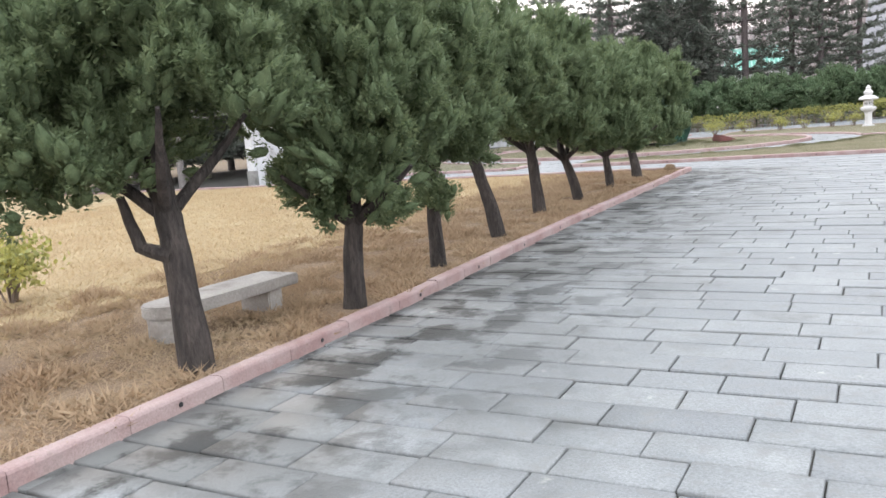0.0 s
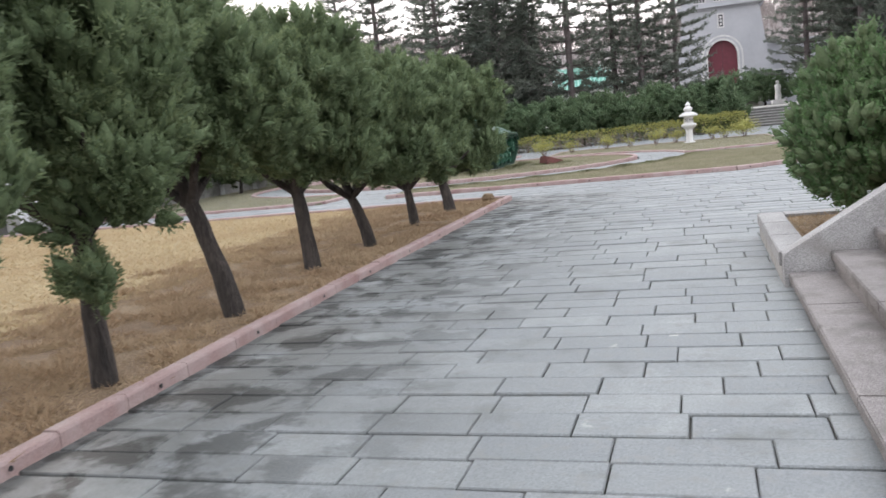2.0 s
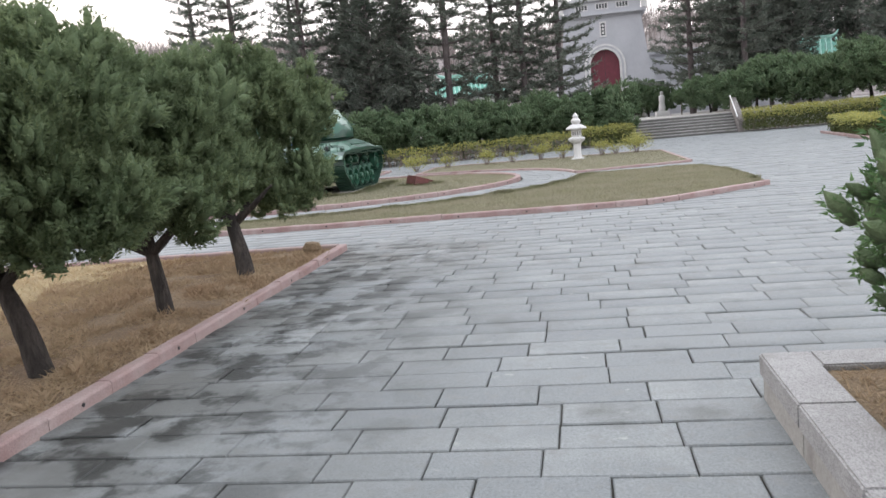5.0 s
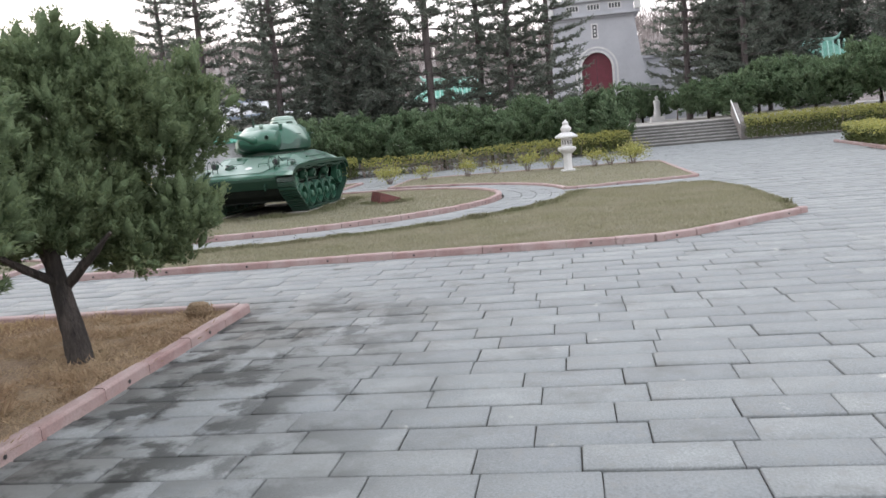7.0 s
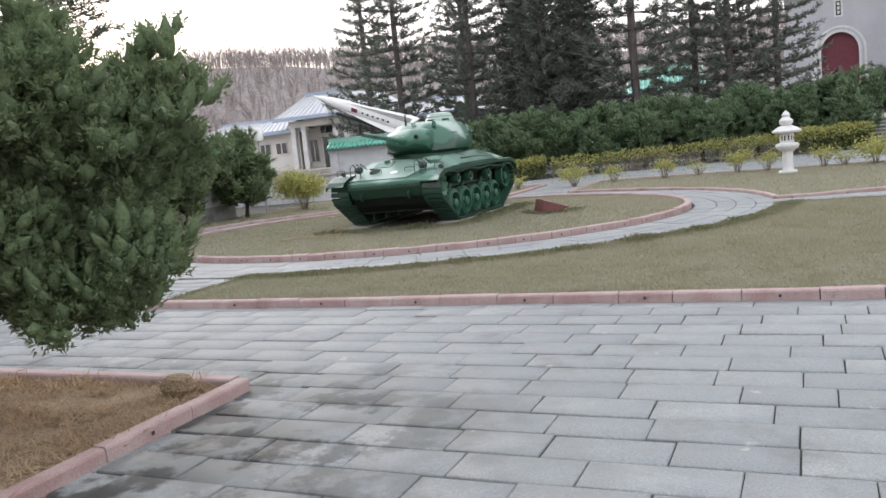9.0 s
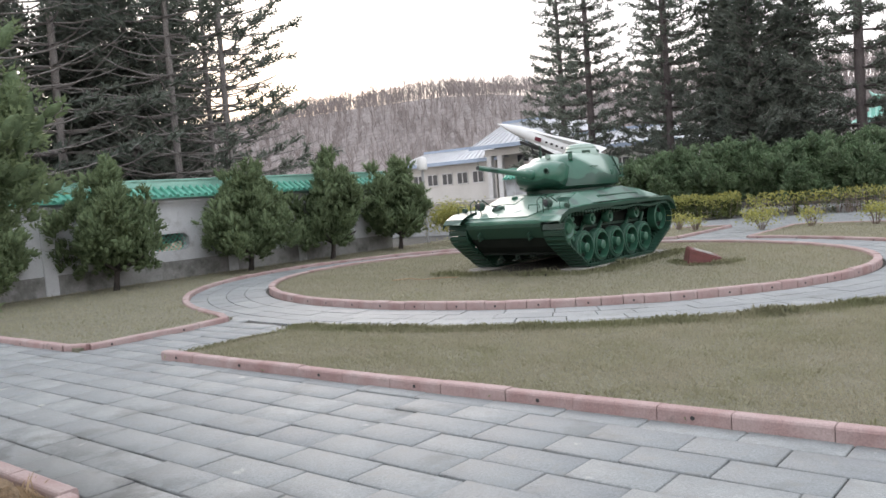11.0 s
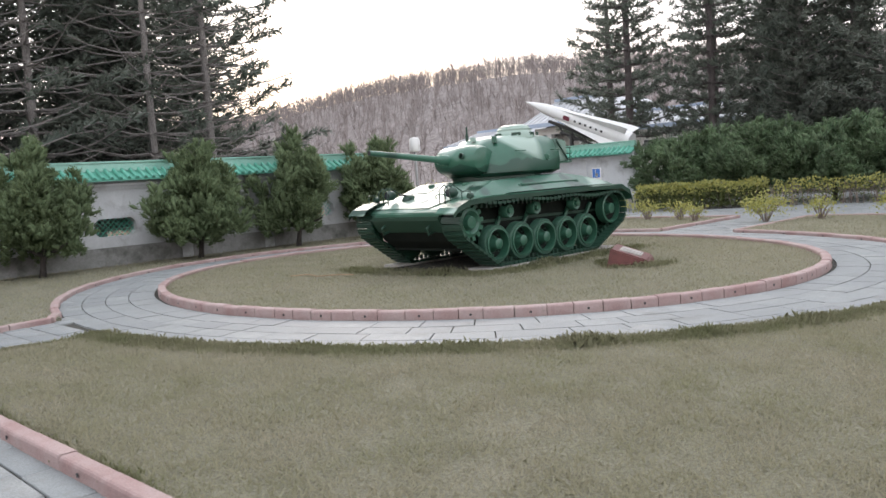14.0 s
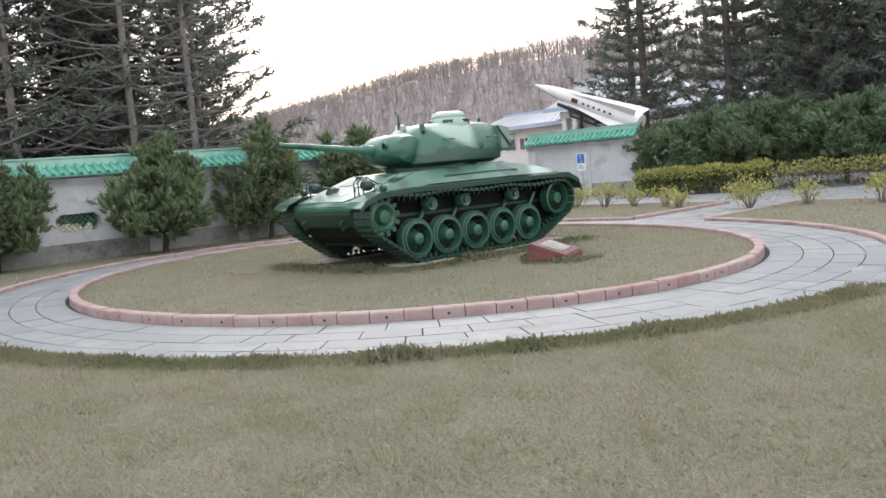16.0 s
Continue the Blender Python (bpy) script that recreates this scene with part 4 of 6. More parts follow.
# ---- plaque ----
plaque = thing("plaque_stone", (-5.25, 32.6, 0.04), "dark red granite plaque block with a pale sloping plate", "plaque", turn=118)
Shape().prism([(-0.38, -0.05), (0.36, -0.05), (0.27, 0.33), (-0.32, 0.12)], -0.47, 0.47, "x").part("block", RED_STONE, plaque, bevel=0.02)
slope = Matrix.Translation((0, -0.025, 0.227)) @ Matrix.Rotation(math.atan2(0.21, 0.59), 4, "X")
plate = Shape().box(-0.29, 0.29, -0.18, 0.18, 0, 0.008, slope).part("plate", CONCRETE, plaque, "pale engraved plate")
for k in range(6):
    Shape().box(-0.24, 0.24 - 0.07 * (k % 3), -0.16 + 0.055 * k, -0.145 + 0.055 * k, 0.008, 0.0095, slope).part("engraved_line", GRANITE_STEP, plate)


# ---- the garden wall with glazed tiles ----
def tile_roof(parent, length, axis_top, width=0.95, pitch=0.22, ridge=True):
    """A tiled cap along local x: rows of round tiles down both sides, and a ridge."""
    prof_w = width / 2
    for side in (-1, 1):
        s = Shape()
        s.add([(0, 0, axis_top), (length, 0, axis_top), (length, side * prof_w, axis_top - 0.26), (0, side * prof_w, axis_top - 0.26), (0, 0, axis_top - 0.1), (length, 0, axis_top - 0.1), (length, side * prof_w, axis_top - 0.31), (0, side * prof_w, axis_top - 0.31)],
              [(0, 1, 2, 3), (7, 6, 5, 4), (3, 2, 6, 7), (0, 3, 7, 4), (1, 5, 6, 2)])
        s.part("roof_slope", GLAZE, parent)
    roll = Shape().tube([(0, 0.05, axis_top + 0.01), (0, prof_w + 0.02, axis_top - 0.255)], [0.05, 0.055], 8).mesh("roof_tile", GLAZE, True)
    for side in (0, 180):
        for k in range(int(length / pitch)):
            o = new("roof_tile", roll)
            o.parent = parent
            o.matrix_basis = Matrix.Translation(((k + 0.5) * pitch, 0, 0)) @ Matrix.Rotation(radians(side), 4, "Z")
    if ridge:
        Shape().box(0, length, -0.1, 0.1, axis_top - 0.05, axis_top + 0.16).box(0, length, -0.13, 0.13, axis_top + 0.16, axis_top + 0.21).part("ridge", GLAZE_LIGHT, parent, "pale green ridge cap", bevel=0.015)


def garden_wall(at, turn, length, windows, label):
    w = thing("garden_wall", at, label, "wall", "garden walls", turn, kind="structure")
    cuts = [0.0]
    for c in windows:
        cuts += [c - 0.55, c + 0.55]
    cuts.append(length)
    s = Shape()
    for a, b in zip(cuts[::2], cuts[1::2]):
        s.box(a, b, -0.14, 0.14, 0.52, 2.0)
    for c in windows:
        s.box(c - 0.55, c + 0.55, -0.14, 0.14, 0.52, 0.8).box(c - 0.55, c + 0.55, -0.14, 0.14, 1.26, 2.0)
        for q in (-1, 1):
            s.prism([(c + q * 0.55, 0.8), (c + q * 0.42, 0.8), (c + q * 0.55, 0.92)], -0.14, 0.14, "y").prism([(c + q * 0.55, 1.26), (c + q * 0.42, 1.26), (c + q * 0.55, 1.14)], -0.14, 0.14, "y")
    s.part("wall_panel", PLASTER, w)
    Shape().box(0, length, -0.18, 0.18, -0.1, 0.52).part("plinth", PLASTER_LOW, w, "stained grey plinth")
    k = 0.3
    while k < length:
        if all(abs(k - c) > 0.95 for c in windows):
            Shape().box(k - 0.16, k + 0.16, -0.2, 0.2, -0.1, 1.99).part("pier", PLASTER, w, bevel=0.01)
        k += 2.6
    Shape().box(0, length, -0.2, 0.2, 2.0, 2.08).box(0, length, -0.27, 0.27, 2.08, 2.17).box(0, length, -0.2, 0.2, 2.17, 2.3).part("cornice", PLASTER, w, bevel=0.01)
    tile_roof(w, length, 2.52)
    for c in windows:
        win = Shape()
        for a in range(-6, 7):
            for sgn in (-1, 1):
                x0, x1 = c + a * 0.14 - 0.23 * sgn, c + a * 0.14 + 0.23 * sgn
                lo, hi = max(min(x0, x1), c - 0.54), min(max(x0, x1), c + 0.54)
                if hi - lo > 0.05:
                    z = lambda x: 0.8 + 0.46 * (x - x0) / (x1 - x0)
                    win.tube([(lo, 0, z(lo)), (hi, 0, z(hi))], 0.011, 4)
        o = win.part("window_grille", GLAZE, w, "green glazed lattice grille", fix=False)
    return w


garden_wall((-18.8, 20.6, 0), 90, 17.4, [2.4, 8.8, 15.2], "white plastered garden wall capped with green glazed tiles")
garden_wall((-21.0, 48.6, 0), 8, 5.2, [], "short white wall with green glazed tile cap by the launcher")
low = thing("low_wall", (-20.5, 45.0, 0), "low pale plastered wall", "wall", turn=8, kind="structure")
Shape().box(-9.0, 3.5, -0.15, 0.15, -0.1, 1.05).part("wall_panel", PLASTER, low, bevel=0.02)
Shape().box(-9.05, 3.55, -0.2, 0.2, 1.05, 1.15).part("coping", CONCRETE, low, bevel=0.02)
field_wall = thing("field_wall", (-32.2, -8.5, 0), "plain grey wall behind the dry field", "wall", turn=90, kind="structure")
Shape().box(0, 29.0, -0.12, 0.12, -0.1, 1.0).part("wall_panel", PLASTER_LOW, field_wall)

tankw = thing("water_tank", (-18.9, 40.2, 0), "white plastic water tank on a pole", "tank")
Shape().tube([(0, 0, -0.1), (0, 0, 2.75)], 0.05, 8).part("post", STEEL, tankw)
Shape().lathe([(0.0, 2.72), (0.17, 2.72), (0.19, 2.78), (0.19, 3.1), (0.14, 3.2), (0.0, 3.22)], n=16).part("body", WHITE, tankw, smooth=True)

# ---- access sign ----
sign = thing("access_sign", (-12.55, 42.0, 0), "small blue and white wheelchair access sign on a post", "sign")
Shape().tube([(0, 0, -0.1), (0, 0, 1.62)], 0.02, 8).part("post", STEEL, sign)
Shape().box(-0.17, 0.17, -0.045, -0.025, 1.2, 1.72).part("panel", WHITE, sign, bevel=0.004)
Shape().box(-0.14, 0.14, -0.05, -0.0455, 1.42, 1.69).part("blue_field", BLUE, sign)
Shape().lathe([(0.055, 0), (0.055, 0.004), (0.038, 0.004), (0.038, 0)], (0.01, -0.055, 1.5), 14, "y").box(-0.035, -0.012, -0.055, -0.051, 1.5, 1.62).box(-0.035, 0.05, -0.055, -0.051, 1.53, 1.55).box(-0.03, 0.0, -0.055, -0.051, 1.63, 1.665).part("symbol", WHITE, sign)
Shape().box(-0.12, 0.12, -0.05, -0.0455, 1.27, 1.29).box(-0.12, 0.06, -0.05, -0.0455, 1.33, 1.35).part("lettering_bars", BLUE, sign)

# ---- the tank on its pad ----
def camouflage():
    m = surface("camouflage_green_paint", (0.03, 0.105, 0.07), (0.04, 0.13, 0.085), 1.5, 40, 0.15, 0.3, 0.06, 0.003)
    nt = m.node_tree
    p = nt.nodes["Principled BSDF"]
    col = p.inputs["Base Color"].links[0].from_socket
    col = ramp_mix(nt, noise_tex(nt, 0.75, 1.5, 0.4, 0.49, 0.56), col, (0.27, 0.36, 0.31))
    f = noise_tex(nt, 0.9, 1.5, 0.4, 0.60, 0.63, (1.3, 1.0, 0.8))
    col = ramp_mix(nt, f, col, (0.014, 0.05, 0.034))
    g = nt.nodes.new("ShaderNodeNewGeometry")
    sep = nt.nodes.new("ShaderNodeSeparateXYZ")
    nt.links.new(g.outputs["Position"], sep.inputs[0])
    wave = noise_tex(nt, 1.8, 2, 0.5, 0.3, 0.7)
    edge = nt.nodes.new("ShaderNodeMath")
    edge.operation = "MULTIPLY_ADD"
    edge.inputs[1].default_value = -0.16
    nt.links.new(wave, edge.inputs[0])
    nt.links.new(sep.outputs["Z"], edge.inputs[2])
    band = nt.nodes.new("ShaderNodeMapRange")
    band.inputs["From Min"].default_value, band.inputs["From Max"].default_value = 1.86, 1.83
    nt.links.new(edge.outputs[0], band.inputs["Value"])
    foot = nt.nodes.new("ShaderNodeMapRange")
    foot.inputs["From Min"].default_value, foot.inputs["From Max"].default_value = 1.63, 1.65
    nt.links.new(sep.outputs["Z"], foot.inputs["Value"])
    both = nt.nodes.new("ShaderNodeMath")
    both.operation = "MULTIPLY"
    nt.links.new(band.outputs["Result"], both.inputs[0])
    nt.links.new(foot.outputs["Result"], both.inputs[1])
    col = ramp_mix(nt, both.outputs[0], col, (0.014, 0.055, 0.036))
    col = ramp_mix(nt, noise_tex(nt, 9, 6, 0.7, 0.62, 0.8), col, (0.12, 0.15, 0.10))
    nt.links.new(col, p.inputs["Base Color"])
    return m


CAMO = camouflage()
pad = thing("tank_pad", (-8.4, 32.75, 0), "worn concrete strips under the tank's tracks", "pad", kind="structure")
for sx in (-1, 1):
    Shape().box(sx * 1.15 - 0.28, sx * 1.15 + 0.28, -1.75, 2.2, -0.05, 0.11).part("strip", CONCRETE, pad, bevel=0.015)

# Added dark sheet; it imitates the tank's shade on the ground
Shape().box(-0.93, 0.93, -2.35, 2.3, 0.0, 0.085).part("shade_sheet", JOINT, pad, "dark sheet imitating the shade under the tank", bevel=0.02)
tank = thing("tank", (-8.4, 32.75, 0.0), "old light tank in glossy green camouflage paint on a grass oval", "tank")


def hull_section(y, zb, zs, zt, wb, ws, wt):
    return [(-wb, y, zb), (wb, y, zb), (wb, y, zs - 0.02), (ws, y, zs), (wt, y, zt), (-wt, y, zt), (-ws, y, zs), (-wb, y, zs - 0.02)]


hull = Shape()
hull.loft([hull_section(-2.36, 1.02, 1.1, 1.13, 0.9, 0.95, 0.95), hull_section(-2.28, 0.92, 1.15, 1.18, 0.9, 1.1, 1.05), hull_section(-1.95, 0.66, 1.22, 1.29, 0.93, 1.2, 1.05), hull_section(-1.05, 0.45, 1.372, 1.6, 0.93, 1.34, 0.95),
           hull_section(0.9, 0.45, 1.378, 1.66, 0.93, 1.36, 0.95), hull_section(1.5, 0.45, 1.375, 1.58, 0.93, 1.34, 0.98), hull_section(2.3, 0.55, 1.36, 1.42, 0.93, 1.2, 1.05), hull_section(2.5, 0.8, 1.2, 1.25, 0.93, 1.0, 0.98)])
hull = hull.part("hull", CAMO, tank, bevel=0.018)
Shape().prism([(-2.4, 1.07), (-2.39, 1.0), (-2.24, 0.78), (-1.9, 0.78), (-1.9, 1.07)], -0.915, 0.915, "x").part("nose_plate", ARMY_DARK, tank, "dark green nose plate", bevel=0.02)
# Shade below the nose and belly is put into the colour here
Shape().prism([(-2.22, 0.777), (-2.06, 0.6), (-1.8, 0.43), (-1.8, 0.777)], -0.93, 0.93, "x").part("belly_front", UNDER_SHADE, tank, "hull underside with shade put into its colour", bevel=0.01)
Shape().box(-0.92, 0.92, -1.85, 2.3, 0.42, 0.5).part("belly_plate", UNDER_SHADE, tank)
for sx in (-1, 1):
    # fenders: flat over the track, bent down at both ends
    prof = [(-2.52, 1.1), (-2.42, 1.19), (-2.15, 1.29), (-1.6, 1.335), (1.6, 1.345), (2.3, 1.33), (2.58, 1.2), (2.66, 1.02)]
    s = Shape()
    a, b = sorted((sx * 0.96, sx * 1.41))
    s.loft([[(a, y, z), (b, y, z), (b, y, z + 0.022), (a, y, z + 0.022)] for y, z in prof])
    fender = s.part("fender", CAMO, tank, smooth=False, bevel=0.004)
    c0, c1 = sorted((sx * 1.395, sx * 1.41))
    Shape().loft([[(c0, y, z - 0.07), (c1, y, z - 0.07), (c1, y, z), (c0, y, z)] for y, z in prof]).part("fender_lip", ARMY_DARK, fender)
    # Dark panel paints the shade behind the wheels
    Shape().box(min(sx * 0.932, sx * 0.945), max(sx * 0.932, sx * 0.945), -2.0, 2.3, 0.46, 1.2).part("hull_side", UNDER_SHADE, tank, "lower hull side with shade put into its colour")
    # low tool clamps along the sloping sponson
    for y0 in (-0.6, 0.2, 1.0):
        Shape().box(-0.03, 0.03, y0, y0 + 0.16, 0, 0.035, Matrix.Translation((sx * 1.16, 0, 1.47)) @ Matrix.Rotation(sx * 0.72, 4, "Y")).part("tool_clamp", ARMY, tank, bevel=0.006)
    Shape().tube([(sx * 1.18, -0.55, 1.5), (sx * 1.18, 1.1, 1.5)], 0.02, 8).part("tool_handle", ARMY, tank)

# running gear
SPY, SPZ, IDY, IDZ, WZ = -2.0, 0.93, 2.1, 0.88, 0.5
WHEELS = [-1.33 + 0.655 * k for k in range(5)]
loop = []
for cy, cz, r in [(SPY, SPZ, 0.325), (IDY, IDZ, 0.315)] + [(y, WZ, 0.345) for y in WHEELS]:
    loop += [(cy + r * math.cos(radians(a)), cz + r * math.sin(radians(a))) for a in range(0, 360, 6)]


def hull2d(pts):
    pts = sorted(set(pts))
    def half(seq):
        out = []
        for p in seq:
            while len(out) > 1 and (out[-1][0] - out[-2][0]) * (p[1] - out[-2][1]) - (out[-1][1] - out[-2][1]) * (p[0] - out[-2][0]) <= 0:
                out.pop()
            out.append(p)
        return out
    return half(pts)[:-1] + half(pts[::-1])[:-1]


path = hull2d(loop)
path.append(path[0])
cum = [0.0]
for a, b in zip(path, path[1:]):
    cum.append(cum[-1] + math.dist(a, b))
N_LINKS = 88
link = Shape().box(-0.055, 0.055, -0.21, 0.21, 0.0, 0.028).box(-0.018, 0.018, -0.21, 0.21, 0.028, 0.055).box(-0.05, 0.05, -0.235, -0.2, -0.01, 0.035).box(-0.05, 0.05, 0.2, 0.235, -0.01, 0.035).box(-0.02, 0.02, -0.03, 0.03, -0.075, 0.0).mesh("track_link", ARMY_DARK)
wheel_me = Shape().lathe([(0.0, -0.11), (0.25, -0.11), (0.28, -0.09), (0.28, 0.115), (0.255, 0.12), (0.248, -0.05), (0.16, -0.06), (0.125, 0.0), (0.1, 0.05), (0.095, 0.13), (0.06, 0.15), (0.0, 0.15)], n=28, axis="x").mesh("road_wheel", ARMY, True)
tyre_me = Shape().lathe([(0.281, -0.09), (0.325, -0.085), (0.338, -0.07), (0.338, 0.07), (0.325, 0.09), (0.281, 0.09), (0.281, -0.09)], n=28, axis="x", cap=False).mesh("tyre", TYRE, True)
# Dark rings paint shade into the wheel and idler recesses
recess_shade_me = Shape().lathe([(0.247, -0.045), (0.165, -0.052), (0.165, -0.045), (0.247, -0.038), (0.247, -0.045)], n=28, axis="x", cap=False).mesh("disc", UNDER_SHADE, True)
ring_me = Shape().lathe([(0.243, 0.001), (0.145, -0.013), (0.145, -0.007), (0.243, 0.007), (0.243, 0.001)], n=28, axis="x", cap=False).mesh("disc", UNDER_SHADE, True)
bolt_me = Shape().lathe([(0.014, 0.0), (0.014, 0.02), (0.0, 0.02)], n=6, axis="x").mesh("bolt", ARMY)
idler_me = Shape().lathe([(0.0, -0.1), (0.26, -0.1), (0.3, -0.08), (0.3, 0.1), (0.265, 0.11), (0.245, 0.0), (0.13, -0.02), (0.1, 0.11), (0.0, 0.12)], n=28, axis="x").mesh("idler_wheel", ARMY, True)
roll_me = Shape().lathe([(0.0, -0.08), (0.12, -0.08), (0.13, -0.05), (0.13, 0.06), (0.11, 0.09), (0.05, 0.07), (0.05, 0.12), (0.0, 0.12)], n=20, axis="x").mesh("return_roller", ARMY, True)
teeth = Shape().lathe([(0.0, -0.12), (0.2, -0.12), (0.25, -0.1), (0.25, 0.1), (0.2, 0.12), (0.13, 0.05), (0.1, 0.14), (0.0, 0.15)], n=26, axis="x")
for k in range(13):
    m = Matrix.Rotation(2 * math.pi * k / 13, 4, "X")
    teeth.box(0.055, 0.1, -0.035, 0.035, 0.23, 0.325, m)
    teeth.box(-0.1, -0.055, -0.035, 0.035, 0.23, 0.325, m)
sprocket_me = teeth.mesh("drive_sprocket", ARMY, True)


def wheel_part(name, me, x, y, z, flip, parent=tank):
    o = new(name, me)
    o.parent = parent
    o.matrix_basis = pose(x, y, z, 0, 0, 180 if flip else 0)
    return o


for sx in (-1, 1):
    for y in WHEELS:
        w = wheel_part("road_wheel", wheel_me, sx * 1.15, y, WZ, sx < 0)
        wheel_part("tyre", tyre_me, 0, 0, 0, False, w)
        wheel_part("disc", recess_shade_me, 0, 0, 0, False, w)
        for k in range(8):
            o = new("bolt", bolt_me)
            o.parent = w
            o.matrix_basis = Matrix.Translation((-0.045, 0.2 * math.cos(k * 0.785), 0.2 * math.sin(k * 0.785)))
        Shape().tube([(sx * 0.95, y + 0.42, WZ + 0.12), (sx * 1.02, y, WZ)], [0.06, 0.05], 8).part("swing_arm", ARMY_DARK, tank)
    wheel_part("drive_sprocket", sprocket_me, sx * 1.16, SPY, SPZ, sx < 0)
    w = wheel_part("idler_wheel", idler_me, sx * 1.16, IDY, IDZ, sx < 0)
    wheel_part("disc", ring_me, 0, 0, 0, False, w)
    for y in (-0.95, -0.2, 1.0):
        wheel_part("return_roller", roll_me, sx * 1.14, y, 1.05, sx < 0)
    for y in (-1.2, -0.45, 0.75, 1.45):
        Shape().tube([(sx * 1.0, y, 0.62), (sx * 1.0, y + 0.28, 1.02)], [0.035, 0.045], 8).part("shock_absorber", ARMY, tank)
    track = Shape().loft([[(sx * 0.95, SPY, SPZ - 0.05), (sx * 0.96, SPY, SPZ - 0.05), (sx * 0.96, SPY, SPZ), (sx * 0.95, SPY, SPZ)], [(sx * 0.95, IDY, IDZ - 0.05), (sx * 0.96, IDY, IDZ - 0.05), (sx * 0.96, IDY, IDZ), (sx * 0.95, IDY, IDZ)]]).part("track", ARMY_DARK, tank, "green painted steel track")
    for k in range(N_LINKS):
        d = cum[-1] * (k + 0.5 * (sx > 0)) / N_LINKS
        i = max(j for j in range(len(cum) - 1) if cum[j] <= d)
        f = (d - cum[i]) / max(cum[i + 1] - cum[i], 1e-9)
        y, z = path[i][0] + (path[i + 1][0] - path[i][0]) * f, path[i][1] + (path[i + 1][1] - path[i][1]) * f
        ty, tz = path[i + 1][0] - path[i][0], path[i + 1][1] - path[i][1]
        if z > 1.05 and abs(y) < 1.95:
            z -= 0.035 * math.sin((y + 2) * math.pi / 1.33) ** 2
        o = new("track_link", link)
        o.parent = track
        t, nn = Vector((0, ty, tz)).normalized(), Vector((0, tz, -ty)).normalized()
        o.matrix_basis = Matrix.Translation((sx * 1.16, y, z)) @ Matrix((t, t.cross(nn) * -1, nn)).transposed().to_4x4()

# turret
def ring(z, front, rear, half, cy, n=40, power=2.5):
    out = []
    for k in range(n):
        a = 2 * math.pi * k / n
        c, s_ = math.cos(a), math.sin(a)
        x = half * math.copysign(abs(c) ** (2 / power), c)
        y = (rear if s_ > 0 else front) * math.copysign(abs(s_) ** (2 / power), s_)
        out.append((x, cy + y, z))
    return out


Shape().lathe([(0.86, 1.6), (0.86, 1.69)], (0, 0.1, 0), 40).part("turret_ring", ARMY_DARK, tank)
turret = Shape()
turret.loft([ring(1.67, 0.84, 1.22, 0.84, 0.1), ring(1.74, 0.9, 1.38, 0.95, 0.1, power=2.7), ring(1.98, 0.84, 1.38, 0.94, 0.1, power=2.9), ring(2.24, 0.66, 1.32, 0.8, 0.12, power=3.0), ring(2.38, 0.54, 1.26, 0.68, 0.14, power=3.0), ring(2.43, 0.42, 1.1, 0.5, 0.16, power=2.6), ring(2.45, 0.2, 0.8, 0.3, 0.2)])
turret = turret.part("turret", CAMO, tank, smooth=True)
mant = Shape()
mant.loft([[(x, -0.78 - d * math.cos(radians(a)), 2.0 + h * math.sin(radians(a))) for a in range(-90, 271, 18)] for x, d, h in ((-0.56, 0.05, 0.12), (-0.52, 0.28, 0.23), (-0.36, 0.42, 0.28), (0.0, 0.47, 0.29), (0.36, 0.42, 0.28), (0.52, 0.28, 0.23), (0.56, 0.05, 0.12))])
mant = mant.part("mantlet", CAMO, tank, "rounded cast gun mantlet", smooth=True)
Shape().lathe([(0.06, 0), (0.06, 0.03), (0.035, 0.03), (0.035, 0.0)], (0.36, -1.22, 2.08), 12, "y").part("gun_port", ARMY_DARK, mant)
g0, g1 = Vector((0.0, -1.2, 2.02)), Vector((0.0, -3.05, 2.21))
gun = Shape().tube([g0, g0.lerp(g1, 0.12), g0.lerp(g1, 0.14), g0.lerp(g1, 0.45), g0.lerp(g1, 0.985), g1], [0.1, 0.095, 0.064, 0.056, 0.046, 0.044], 18).part("gun_barrel", CAMO, tank, smooth=True)
Shape().tube([g0.lerp(g1, 0.998), g0.lerp(g1, 1.002)], 0.038, 14).part("muzzle_bore", BLACK, gun)
Shape().tube([g1 + Vector((0, 0.02, 0.05)), g1 + Vector((0, 0.02, 0.13))], 0.008, 5).part("front_sight", ARMY_DARK, gun)
cup = Shape().lathe([(0.4, 2.36), (0.39, 2.45), (0.33, 2.52), (0.33, 2.56), (0.3, 2.58), (0.29, 2.61), (0.2, 2.64), (0.0, 2.65)], (0.3, 0.35, 0), 28).part("cupola", CAMO, tank, "round vision cupola with hatch", smooth=True)
for k in range(6):
    a = k * math.pi / 3 + 0.3
    Shape().box(-0.09, 0.09, -0.02, 0.02, 2.42, 2.48, Matrix.Translation((0.3 + 0.37 * math.cos(a), 0.35 + 0.37 * math.sin(a), 0)) @ Matrix.Rotation(a + math.pi / 2, 4, "Z")).part("vision_block", ARMY_DARK, cup, bevel=0.006)
Shape().lathe([(0.25, 2.4), (0.25, 2.45), (0.21, 2.47), (0.0, 2.475)], (-0.34, 0.35, 0), 20).part("loader_hatch", CAMO, turret, smooth=True)
Shape().tube([(-0.3, -0.35, 2.38), (-0.3, -0.35, 2.52)], 0.03, 8).tube([(-0.3, -0.35, 2.52), (-0.3, -0.35, 2.66)], 0.018, 8).part("antenna_base", ARMY_DARK, turret)
